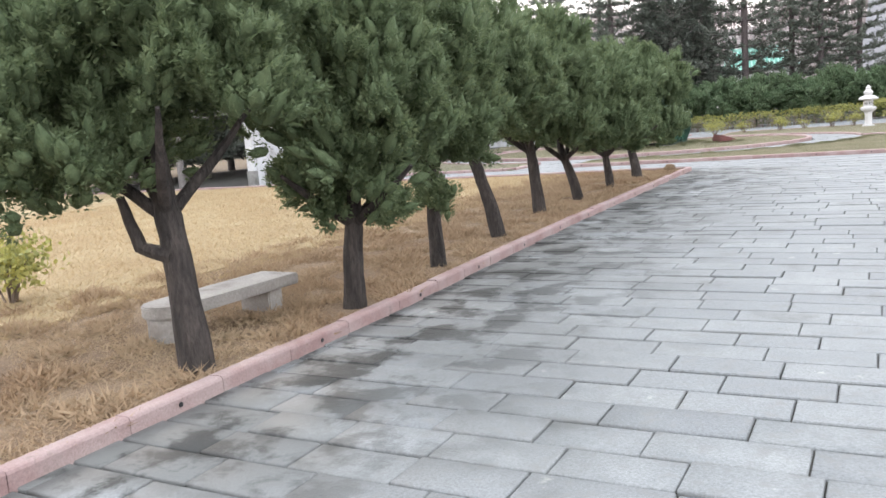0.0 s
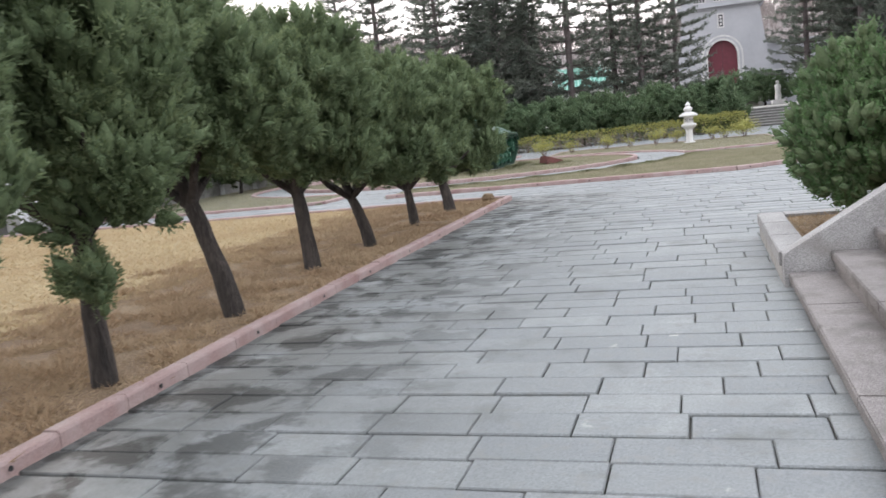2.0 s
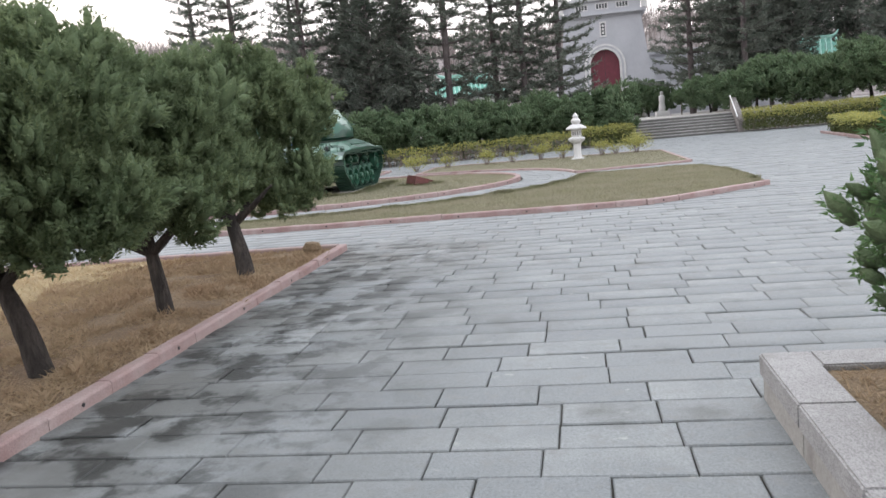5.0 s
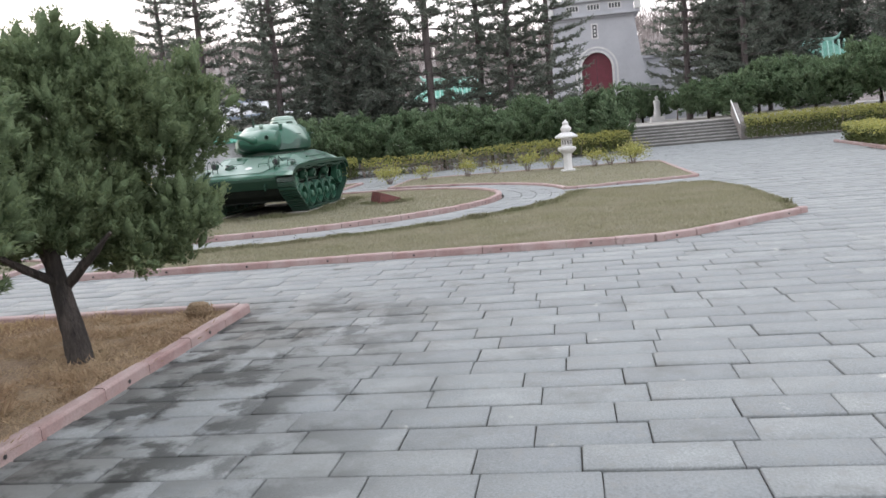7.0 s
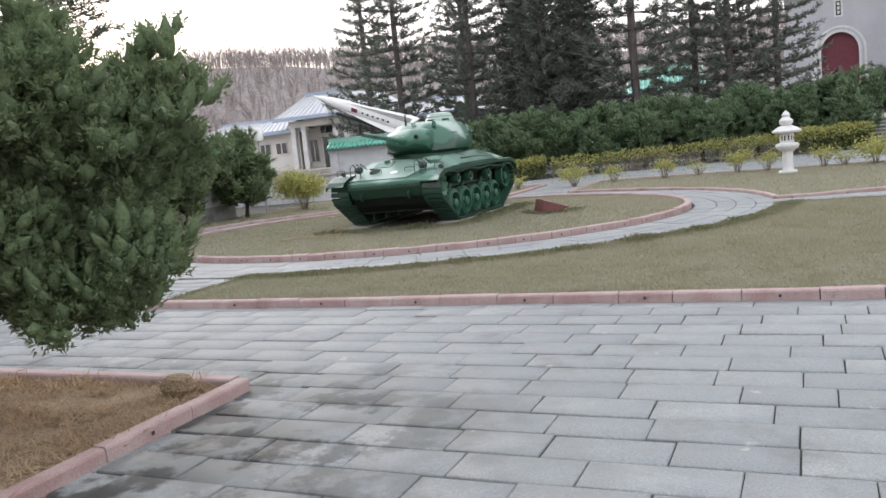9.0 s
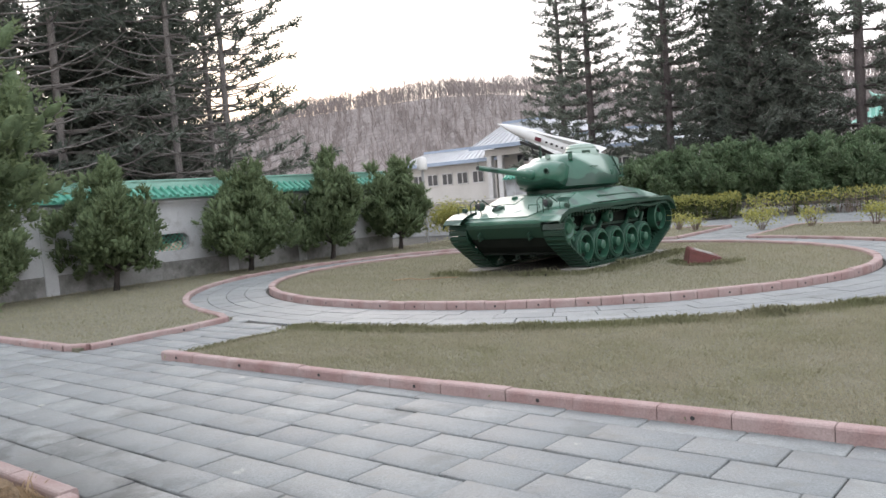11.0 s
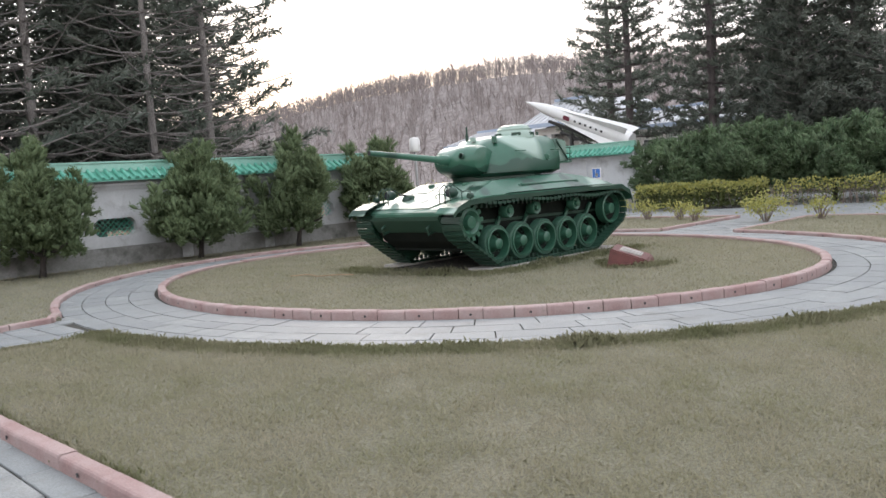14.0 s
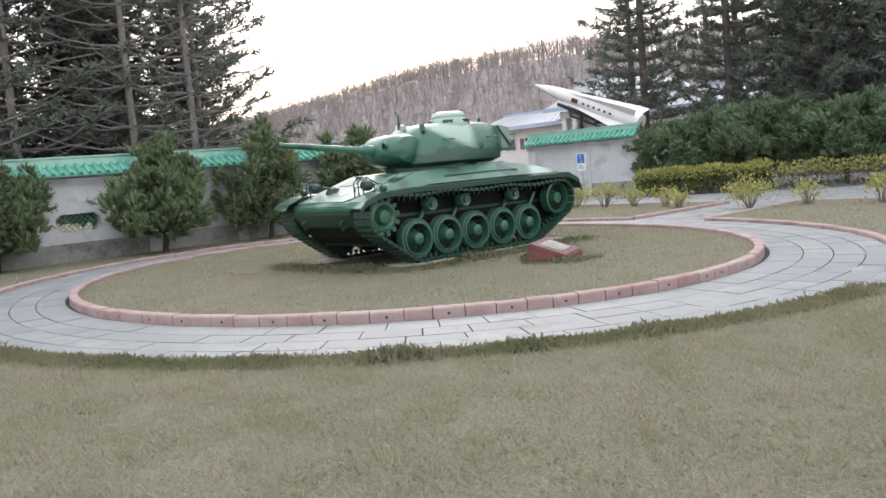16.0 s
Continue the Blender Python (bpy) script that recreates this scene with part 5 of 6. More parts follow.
Shape().tube([(0.5, -0.45, 2.3), (0.5, -0.45, 2.42)], 0.05, 10).part("periscope", CAMO, turret, bevel=0.004)
Shape().tube([(-0.05, -0.45, 2.36), (-0.05, -0.45, 2.44)], 0.06, 10).part("ventilator", CAMO, turret, bevel=0.004)
for y in (-0.3, 0.75):
    Shape().tube([(0.86, y, 2.12), (0.93, y, 2.12), (0.93, y + 0.22, 2.12), (0.86, y + 0.22, 2.12)], 0.012, 6).part("grab_handle", ARMY, turret)
Shape().lathe([(0.07, 0.88), (0.07, 0.93), (0.05, 0.945), (0.0, 0.945)], (0, 0.55, 1.98), 14, "x").part("pistol_port", ARMY, turret)
mount = Shape().tube([(0.1, 1.25, 2.2), (0.1, 1.3, 2.52)], 0.03, 8).box(0.0, 0.2, 1.2, 1.4, 2.3, 2.36).part("gun_mount", ARMY_DARK, turret)
bin_ = Shape().prism([(1.46, 1.9), (1.74, 1.9), (1.72, 2.3), (1.42, 2.36)], -0.5, 0.5, "x").part("stowage_bin", ARMY_PALE, tank, "pale green bin on the turret's rear", bevel=0.02)
Shape().tube([(0.52, 1.36, 2.34), (0.54, 1.7, 1.92)], 0.018, 6).part("bin_strut", ARMY_DARK, bin_)
rack = Shape().box(-0.6, 0.6, 1.36, 1.74, 1.86, 1.885).part("stowage_rack", ARMY, tank)
for k in range(9):
    y = 1.52 + 0.02 * k
    x = -0.56 + 0.14 * k
    Shape().tube([(x, 1.4, 1.86), (x, 1.72, 1.9), (x, 1.76, 2.16)], 0.01, 5).part("rack_bar", ARMY, rack)
for z in (1.9, 2.04, 2.16):
    Shape().tube([(-0.6, 1.74, z), (0.6, 1.74, z)], 0.012, 6).part("rack_rail", ARMY, rack)

# front fittings
def on_glacis(x, f, up=0.0):
    """A point on the sloping front plate, f from its foot to its top."""
    return Vector((x, -2.28 + 1.23 * f, 1.18 + 0.42 * f + up))


tilt = Matrix.Rotation(math.atan2(0.42, 1.23), 4, "X")
# Added thin sheet: sky reflection on the sloping front put in as pale colour
glacis = Shape().prism([(-0.98, -0.6), (0.5, -0.6), (0.78, -0.1), (0.6, 0.46), (-0.3, 0.6), (-0.9, 0.5)], 0.004, 0.016, "z").part("glacis_sheen", ARMY_PALE, tank, "thin pale sheet with the sky's reflection painted in", bevel=0.004)
glacis.matrix_basis = Matrix.Translation(on_glacis(0, 0.5)) @ tilt
for sx in (-1, 1):
    lamp = Shape().lathe([(0.0, -0.07), (0.07, -0.07), (0.09, -0.02), (0.09, 0.06), (0.06, 0.11), (0.0, 0.12)], on_glacis(sx * 0.82, 0.25, 0.16), 16, "y").part("headlight", ARMY_DARK, tank, smooth=True)
    c = on_glacis(sx * 0.82, 0.25, 0.16)
    Shape().lathe([(0.0, -0.078), (0.07, -0.074), (0.07, -0.07)], c, 16, "y").part("lens", GLASS, lamp)
    for dx in (-0.13, 0.0, 0.13):
        Shape().tube([c + Vector((dx, -0.16, -0.18)), c + Vector((dx, -0.16, 0.06)), c + Vector((dx * 0.8, -0.06, 0.14)), c + Vector((dx, 0.16, 0.0))], 0.011, 6).part("lamp_guard", ARMY_DARK, lamp)
    h = Matrix.Translation(on_glacis(sx * 0.45, 0.72, 0.012)) @ tilt
    hatch = Shape().box(-0.24, 0.24, -0.18, 0.2, -0.01, 0.014, h).part("driver_hatch", CAMO, tank, bevel=0.015)
    Shape().lathe([(0.07, 0.0), (0.07, 0.05), (0.05, 0.065), (0.0, 0.065)], on_glacis(sx * 0.45, 0.85, 0), 14).part("periscope", ARMY, hatch, smooth=True)
    Shape().tube([(sx * 0.6, -2.22, 0.8), (sx * 0.6, -2.36, 0.76), (sx * 0.6, -2.4, 0.86), (sx * 0.6, -2.3, 0.92)], 0.024, 8).part("tow_hook", ARMY_DARK, tank)
    Shape().tube([on_glacis(sx * 0.3, 0.35, 0.0), on_glacis(sx * 0.3, 0.35, 0.09), on_glacis(sx * 0.55, 0.35, 0.09), on_glacis(sx * 0.55, 0.35, 0.0)], 0.012, 6).part("lifting_handle", ARMY, tank)
    Shape().lathe([(0.05, -0.04), (0.05, 0.04)], (sx * 1.25, -1.95, 1.38), 10, "y").tube([(sx * 1.15, -2.05, 1.31), (sx * 1.15, -2.05, 1.46), (sx * 1.35, -2.05, 1.46), (sx * 1.35, -2.05, 1.3)], 0.01, 5).part("side_lamp", ARMY_DARK, tank)
ball = Shape().lathe([(0.13, 0.0), (0.13, 0.03), (0.09, 0.08), (0.04, 0.1), (0.0, 0.1)], (0, 0, 0), 16)
ob = ball.part("ball_mount", ARMY_DARK, tank, smooth=True)
ob.matrix_basis = Matrix.Translation(on_glacis(-0.5, 0.4)) @ tilt
Shape().tube([on_glacis(-0.5, 0.4, 0.08), on_glacis(-0.5, 0.4, 0.1) + Vector((0, -0.22, 0.0))], 0.016, 8).part("bow_gun", BLACK, tank)
emb = Shape().lathe([(0.09, 0.0), (0.09, 0.004)], (0, 0, 0), 20).part("emblem", WHITE, tank, "round white painted emblem")
emb.matrix_basis = Matrix.Translation(on_glacis(0.05, 0.3, 0.022)) @ tilt
for k in range(2):
    Shape().box(-0.7 + 0.8 * k, -0.1 + 0.8 * k, 1.25, 1.95, 1.5, 1.535, Matrix.Translation((0, 0, -0.02)) @ Matrix.Rotation(-0.13, 4, "X") @ Matrix.Translation((0, -0.05, 0.2))).part("engine_hatch", CAMO, tank, bevel=0.012)
for k in range(7):
    Shape().box(-0.55, 0.55, 1.1 + 0.05 * k, 1.13 + 0.05 * k, 1.63, 1.66).part("grille_bar", ARMY_DARK, tank)
stray = thing("loose_cable", (-9.6, 29.4, 0.05), "thin yellow-brown cable lying on the grass", "cable")
Shape().tube([(-0.9, -0.1, 0.03), (-0.6, 0.1, 0.05), (-0.2, 0.0, 0.04), (0.1, 0.25, 0.05), (0.5, 0.3, 0.06)], 0.012, 6).part("cable", STRAW, stray)

# ---- missile on its launcher ----
mis = thing("missile", (-24.1, 52.5, 0), "white missile with red emblem raised on a dark launcher rail", "missile")
nose, tail = Vector((0, 0, 5.25)), Vector((5.6, 0.6, 2.85))
ax = (tail - nose).normalized()
L = (tail - nose).length
body = Shape().tube([nose, nose + ax * 0.5, nose + ax * 1.2, nose + ax * 2.2, nose + ax * L], [0.01, 0.13, 0.25, 0.34, 0.36], 20).part("body", WHITE, mis, smooth=True)
up = ax.cross(Vector((0, 1, 0))).normalized()
up = up if up.z > 0 else -up
out = ax.cross(up)
for k in range(4):
    n = (up * math.cos(k * math.pi / 2 + 0.78) + out * math.sin(k * math.pi / 2 + 0.78)).normalized()
    q = ax.cross(n) * 0.012
    a, b, c, d = nose + ax * 1.9 + n * 0.32, nose + ax * (L - 0.3) + n * 0.32, nose + ax * (L - 0.1) + n * 0.8, nose + ax * (L - 0.5) + n * 0.8
    Shape().loft([[a - q, b - q, c - q, d - q], [a + q, b + q, c + q, d + q]]).part("fin", WHITE, mis)
side = Vector((0, -1, 0))
side = (side - ax * side.dot(ax)).normalized()
c = nose + ax * 2.7 + side * 0.363
Shape().loft([[c + up * 0.1 * s1 + ax * 0.18 * s2 + side * 0.004 * s3 for s1, s2 in ((-1, -1), (-1, 1), (1, 1), (1, -1))] for s3 in (0, 1)]).part("red_emblem", RED, body)
for k in range(6):
    c = nose + ax * (3.2 + 0.3 * k) + side * 0.364
    Shape().loft([[c + up * 0.05 * s1 + ax * 0.06 * s2 + side * 0.004 * s3 for s1, s2 in ((-1, -1), (-1, 1), (1, 1), (1, -1))] for s3 in (0, 1)]).part("black_mark", BLACK, body)
rail = Shape()
off = -up * 0.5
rail.tube([nose + ax * 1.6 + off, tail + off + ax * 0.3], 0.1, 4).tube([nose + ax * 1.6 + off - up * 0.3 + ax * 0.8, tail + off - up * 0.3 + ax * 0.3], 0.07, 4)
rail.part("launcher_rail", BLACK, mis)
for k in range(6):
    p = nose + ax * (2.2 + 0.7 * k) + off
    Shape().tube([p, p - up * 0.3 + ax * 0.35], 0.035, 6).part("rail_brace", BLACK, mis)
for dx in (3.0, 5.0):
    p = nose + ax * dx + off - up * 0.2
    Shape().tube([p, Vector((p.x, p.y - 0.4, -0.05))], 0.07, 8).part("support_leg", BLACK, mis)
    Shape().tube([p, Vector((p.x, p.y + 0.4, -0.05))], 0.07, 8).part("support_leg", BLACK, mis)

# ---- stairs to the upper terrace ----
far = thing("terrace_stairs", (5.75, 57.0, 0), "wide grey stone stairs with a sloping side wall", "stairs", kind="structure")
for k in range(7):
    block("riser", far, -3.0, 3.0, 0.28 * k + 0.05, 0.28 * k + 0.36, 0.165 * k - 0.05, 0.165 * (k + 1) - 0.06, STEP_RISER, 0.0, "dark stone riser")
    block("tread", far, -3.0, 3.0, 0.28 * k, 0.28 * k + 0.36, 0.165 * (k + 1) - 0.06, 0.165 * (k + 1), GRANITE, 0.01)
for sx in (-1, 1):
    Shape().prism([(-0.25, -0.05), (2.3, -0.05), (2.3, 2.0), (1.9, 2.0), (-0.25, 0.75)], min(sx * 3.0, sx * 3.3), max(sx * 3.0, sx * 3.3), "x").part("side_wall", GRANITE_STEP, far, "pinkish stone side wall", bevel=0.02)
Shape().prism([(-0.25, 0.85), (1.9, 2.1), (1.9, 2.16), (-0.25, 0.91)], 2.93, 2.99, "x").part("handrail", WHITE, far)
tb = thing("terrace_wall", (-29.0, 61.9, 0), "grey retaining wall of the terrace", "wall", kind="structure")
Shape().box(0, 31.5, -0.1, 0.1, -0.05, 1.25).part("wall_panel", PLASTER_LOW, tb)

# ---- the tower ----
TX, TY = 2.75, 92.0
tower = thing("tower", (TX, TY, 1.1), "pale grey stone tower with an arched dark red door", "tower")


def arch_pts(w, spring, top, n=16):
    return [(w * math.cos(math.pi * k / n), spring + (top - spring) * math.sin(math.pi * k / n)) for k in range(n + 1)]


def tower_front(half0, half1, z0, z1, w, spring, top, y0, y1):
    """The front wall with an arched opening through it."""
    s = Shape()
    ar = arch_pts(w, spring, top)
    outer = [(half0, z0), (half0 - 0.9, 3.2), (half0 - 1.5, 6.2), (half1, z1), (-half1, z1), (1.5 - half0, 6.2), (0.9 - half0, 3.2), (-half0, z0)]
    poly = outer + [(-w, z0)] + ar[::-1] + [(w, z0)]
    s.prism(poly, y0, y1, "y")
    return s


SP, TP = 5.1, 6.6
LV = 9.55
wall = tower_front(5.2, 3.3, 0, LV, 1.27, SP, TP, -0.4, 0.0).part("front_wall", TOWER, tower)
Shape().prism([(5.0, 0), (4.1, 3.2), (3.5, 6.2), (3.2, LV), (-3.2, LV), (-3.5, 6.2), (-4.1, 3.2), (-5.0, 0)], 0.6, 7.0, "y").part("body", TOWER, tower)
door = Shape()
door.prism([(-1.27, 0)] + arch_pts(1.27, SP, TP)[::-1] + [(1.27, 0)], -0.02, 0.08, "y")
door = door.part("door", RED, tower, "dark red arched door leaf")
for w0, w1, y0, mt in ((1.27, 1.45, -0.52, MARBLE), (1.62, 1.78, -0.5, MARBLE), (1.45, 1.62, -0.46, TOWER)):
    a, b = arch_pts(w1, SP, TP + (w1 - 1.27)), arch_pts(w0, SP, TP + (w0 - 1.27))
    Shape().prism([(w1, 0)] + a + [(-w1, 0), (-w0, 0)] + b[::-1] + [(w0, 0)], y0, -0.402, "y").part("arch_moulding", mt, tower)
Shape().box(-0.012, 0.012, -0.04, -0.021, 0, TP - 0.02).part("door_seam", BLACK, door)
tablet = Shape().box(-0.3, 0.3, -0.47, -0.402, 7.75, 9.15).part("name_tablet", MARBLE, tower, "white framed vertical tablet", bevel=0.02)
Shape().box(-0.17, 0.17, -0.48, -0.471, 7.9, 9.0).part("tablet_panel", GLASS, tablet)
for k in range(3):
    Shape().box(-0.08, 0.08, -0.486, -0.481, 8.02 + 0.32 * k, 8.24 + 0.32 * k).part("lettering_bar", MARBLE, tablet)
Shape().box(-3.5, 3.5, -0.6, 7.2, LV, LV + 0.18).box(-3.75, 3.75, -0.85, 7.4, LV + 0.18, LV + 0.5).part("cornice", TOWER, tower, bevel=0.05)
Shape().box(-3.3, 3.3, -0.45, 6.8, LV + 0.5, LV + 1.5).part("parapet", TOWER, tower)
for k in range(3):
    vent = Shape().box(-2.3 + 1.75 * k, -1.2 + 1.75 * k, -0.5, -0.452, LV + 0.72, LV + 1.30).part("vent", MARBLE, tower, "small white framed vent")
    for j in range(4):
        Shape().box(-2.22 + 1.75 * k + 0.25 * j, -2.04 + 1.75 * k + 0.25 * j, -0.512, -0.501, LV + 0.80, LV + 1.22).part("slot", GLASS, vent)
Shape().box(-3.6, 3.6, -0.75, 7.0, LV + 1.50, LV + 1.75).part("upper_cornice", TOWER, tower, bevel=0.04)
for k in range(22):
    Shape().box(-3.4 + k * 0.323, -3.3 + k * 0.323, -0.7, -0.6, LV + 1.75, LV + 2.40).part("baluster", MARBLE, tower)
Shape().box(-3.5, 3.5, -0.75, -0.55, LV + 2.40, LV + 2.55).part("balustrade_rail", MARBLE, tower)
for x in (-3.6, 3.6):
    Shape().box(x - 0.25, x + 0.25, -0.95, -0.4, LV + 0.50, LV + 2.90).part("corner_post", MARBLE, tower, bevel=0.04)
Shape().box(-2.6, 2.6, 0.8, 6.5, LV + 1.75, LV + 5.50).part("upper_storey", TOWER, tower)
for k in range(3):
    w = Shape().box(-2.1 + 1.6 * k, -1.1 + 1.6 * k, 0.74, 0.798, LV + 2.40, LV + 4.20).part("window", MARBLE, tower, "white framed window")
    Shape().box(-2.0 + 1.6 * k, -1.2 + 1.6 * k, 0.72, 0.738, LV + 2.50, LV + 4.10).part("pane", GLASS, w)
Shape().box(-3.2, 3.2, 0.2, 7.1, LV + 5.50, LV + 5.80).part("roof_slab", TOWER, tower)

tower.scale = (1.12, 1.0, 1.05)

wing = thing("tower_wing", (12.8, 96.0, 1.1), "low grey stone wing beside the tower with small windows", "building")
Shape().box(-6.0, 12.0, 0, 5.0, -0.1, 6.2).part("wall", TOWER, wing)
Shape().box(-6.2, 12.2, -0.2, 5.2, 6.2, 6.5).part("cornice", TOWER, wing)
for k in range(6):
    w = Shape().box(-4.9 + 2.9 * k, -3.9 + 2.9 * k, -0.06, -0.002, 1.8, 3.6).part("window", MARBLE, wing, "white framed window")
    Shape().box(-4.8 + 2.9 * k, -4.0 + 2.9 * k, -0.08, -0.062, 1.9, 3.5).part("pane", GLASS, w)

# steps and balustrades in front of the tower
ts = thing("tower_stairs", (3.0, 80.0, 1.1), "grey stairs with white stone balustrades below the tower", "stairs", kind="structure")
for k in range(13):
    Shape().box(-2.2, 2.2, 0.4 * k, 12.0, 0.165 * k, 0.165 * (k + 1)).part("step", CONCRETE, ts)
for sx in (-1, 1):
    Shape().prism([(-0.4, 0.0), (5.4, 2.2), (5.4, 3.2), (-0.4, 1.0)], min(sx * 2.2, sx * 2.42), max(sx * 2.2, sx * 2.42), "x").part("balustrade", MARBLE, ts, bevel=0.03)
    for k in range(4):
        Shape().box(min(sx * 2.15, sx * 2.47), max(sx * 2.15, sx * 2.47), -0.5 + 1.9 * k, -0.2 + 1.9 * k, 0.7 * k, 1.3 + 0.7 * k).part("baluster_post", MARBLE, ts, bevel=0.03)
for x, y in ((6.3, 74.3),):
    st = Shape().box(-0.5, 0.5, -0.5, 0.5, 0, 0.45).lathe([(0.24, 0.45), (0.27, 0.7), (0.2, 1.1), (0.24, 1.45), (0.22, 1.62), (0.09, 1.7), (0.13, 1.8), (0.12, 1.93), (0.0, 2.0)], n=12, squash=0.75)
    o = st.part("stone_statue", MARBLE, smooth=True)
    o.matrix_world = pose(x, y, 1.1)
    tagged(o, "small white stone statue on a square plinth", "statue", "stone statues")
for k, x in enumerate((7.9, 9.0, 10.1, 11.2, 12.4)):
    rng = np.random.default_rng(200 + k)
    top = thing("topiary", (x, 75.5, 1.1), "clipped round shrub on short bare stems", "shrub", "topiary shrubs")
    trunk_part(top, [(0, 0, -0.1), (0.02, 0, 0.5), (0, 0, 1.0)], [0.06, 0.05, 0.03], TWIG)
    leafy("crown", top, rng, [(0, 0, 1.3, 0.55, 0.55, 0.5), (0.1, 0.1, 1.1, 0.5, 0.5, 0.4)], 45, 0.35, 60, 0.11, BUSH, JUNIPER_CORE)


# ---- pavilions with green roofs ----
def pavilion(at, turn, w, d, h, label):
    p = thing("pavilion", at, label, "pavilion", "pavilions", turn)
    for x in (-w / 2, -w / 6, w / 6, w / 2):
        for y in (-d / 2, d / 2):
            Shape().lathe([(0.2, 0), (0.16, 0.2), (0.16, h)], (x, y, 0), 12).part("column", MARBLE, p, smooth=True)
    Shape().box(-w / 2 - 0.2, w / 2 + 0.2, -d / 2 - 0.15, -d / 2 + 0.15, h - 0.4, h).part("beam", MARBLE, p)
    Shape().box(-w / 2 - 0.2, w / 2 + 0.2, d / 2 - 0.15, d / 2 + 0.15, h - 0.4, h).part("beam", MARBLE, p)
    Shape().box(-w / 2, w / 2, -d / 2 - 0.3, d / 2 + 0.3, -0.05, 0.3).part("platform", GRANITE, p)
    Shape().box(-w / 2, w / 2, d / 2 - 0.1, d / 2, 0.3, h - 0.4).part("rear_wall", PLASTER, p)
    e = 0.9
    rings = []
    for f in (0, 0.2, 0.45, 0.75, 1.0):
        z = h + 0.1 + 1.9 * f ** 1.5
        a, b = (w / 2 + e) * (1 - f) + w * 0.25 * f, (d / 2 + e) * (1 - f) + 0.1 * f
        rings.append([(-a, -b, z + 0.25 * (1 - f)), (0, -b, z), (a, -b, z + 0.25 * (1 - f)), (a, b, z + 0.25 * (1 - f)), (0, b, z), (-a, b, z + 0.25 * (1 - f))])
    Shape().loft(rings).part("roof", GLAZE, p)
    rib = Shape().tube([(0, -(d / 2 + e) + 0.05, 0.14), (0, -(d / 2 + e) * 0.55, 0.72), (0, -0.25, 1.95)], 0.07, 6).mesh("roof_rib", GLAZE_LIGHT)
    n = int(w / 0.42)
    for k in range(n + 1):
        for side in (0, 180):
            o = new("roof_rib", rib)
            o.parent = p
            o.matrix_basis = Matrix.Rotation(radians(side), 4, "Z") @ Matrix.Translation((-w / 2 * 0.9 + 0.9 * w * k / n, 0, h + 0.06))
    Shape().box(-w * 0.28, w * 0.28, -0.12, 0.12, h + 1.95, h + 2.3).part("ridge", GLAZE_LIGHT, p, bevel=0.04)
    for sx in (-1, 1):
        Shape().tube([(sx * w * 0.27, 0, h + 2.1), (sx * w * 0.36, 0, h + 2.3), (sx * w * 0.4, 0, h + 2.65)], [0.16, 0.12, 0.03], 8).part("ridge_horn", GLAZE_LIGHT, p)
    return p


PL = "white pavilion with a curved green glazed roof"
pavilion((19.4, 81, 1.1), -12, 4.6, 3.6, 3.1, PL)
pavilion((-10.4, 84, 1.1), 10, 6.5, 4.0, 3.2, PL)

# ---- the low museum building ----
house = thing("museum_building", (-34.4, 70.0, 0), "long low cream building with tiered blue-grey roofs", "building")
FRONT = [(-12.0, -2.6), (2.9, 12.0)]
for x0, x1 in FRONT:
    Shape().box(x0, x1, 0.0, 8.0, -0.1, 4.3).part("wall", HOUSE, house)
Shape().box(-2.6, 2.9, 0.8, 8.0, -0.1, 5.2).part("wall", HOUSE, house)


def tiered_roof(x0, x1, y0, y1, z, h, e):
    s = Shape()
    s.loft([[(x0 - e, y0 - e, z), (x1 + e, y0 - e, z), (x1 + e, y1 + e, z), (x0 - e, y1 + e, z)], [(x0 + 0.8, y0 + 1.6, z + h), (x1 - 0.8, y0 + 1.6, z + h), (x1 - 0.8, y1 - 1.6, z + h), (x0 + 0.8, y1 - 1.6, z + h)]])
    r = s.part("roof", ROOF, house, "blue-grey tiled roof")
    Shape().box(x0 - e - 0.05, x1 + e + 0.05, y0 - e - 0.05, y0 - e + 0.1, z - 0.22, z + 0.06).part("eaves_edge", ROOF_EDGE, r)
    Shape().box(x0 + 0.7, x1 - 0.7, y0 + 1.5, y0 + 1.8, z + h, z + h + 0.2).part("ridge", ROOF_EDGE, r)
    n = int((x1 - x0 + 2 * e) / 0.5)
    for k in range(n):
        x = x0 - e + 0.25 + 0.5 * k
        f = (x - (x0 - e)) / (x1 - x0 + 2 * e)
        xt = x0 + 0.8 + (x1 - x0 - 1.6) * f
        Shape().tube([(x, y0 - e, z + 0.04), (xt, y0 + 1.6, z + h + 0.04)], 0.05, 4).part("roof_batten", ROOF, r)


tiered_roof(-12.0, -2.6, 0.0, 8.0, 4.35, 1.0, 0.9)
tiered_roof(2.9, 12.0, 0.0, 8.0, 4.35, 1.1, 0.9)
tiered_roof(-2.6, 2.9, -1.2, 8.0, 5.2, 1.7, 0.9)
for x in (-2.3, -1.3, 1.6, 2.6):
    Shape().box(x - 0.22, x + 0.22, -1.3, -0.9, -0.1, 4.95).part("column", MARBLE, house, bevel=0.03)
Shape().box(-2.6, 2.9, -1.35, -0.85, 4.45, 4.95).part("beam", HOUSE, house)


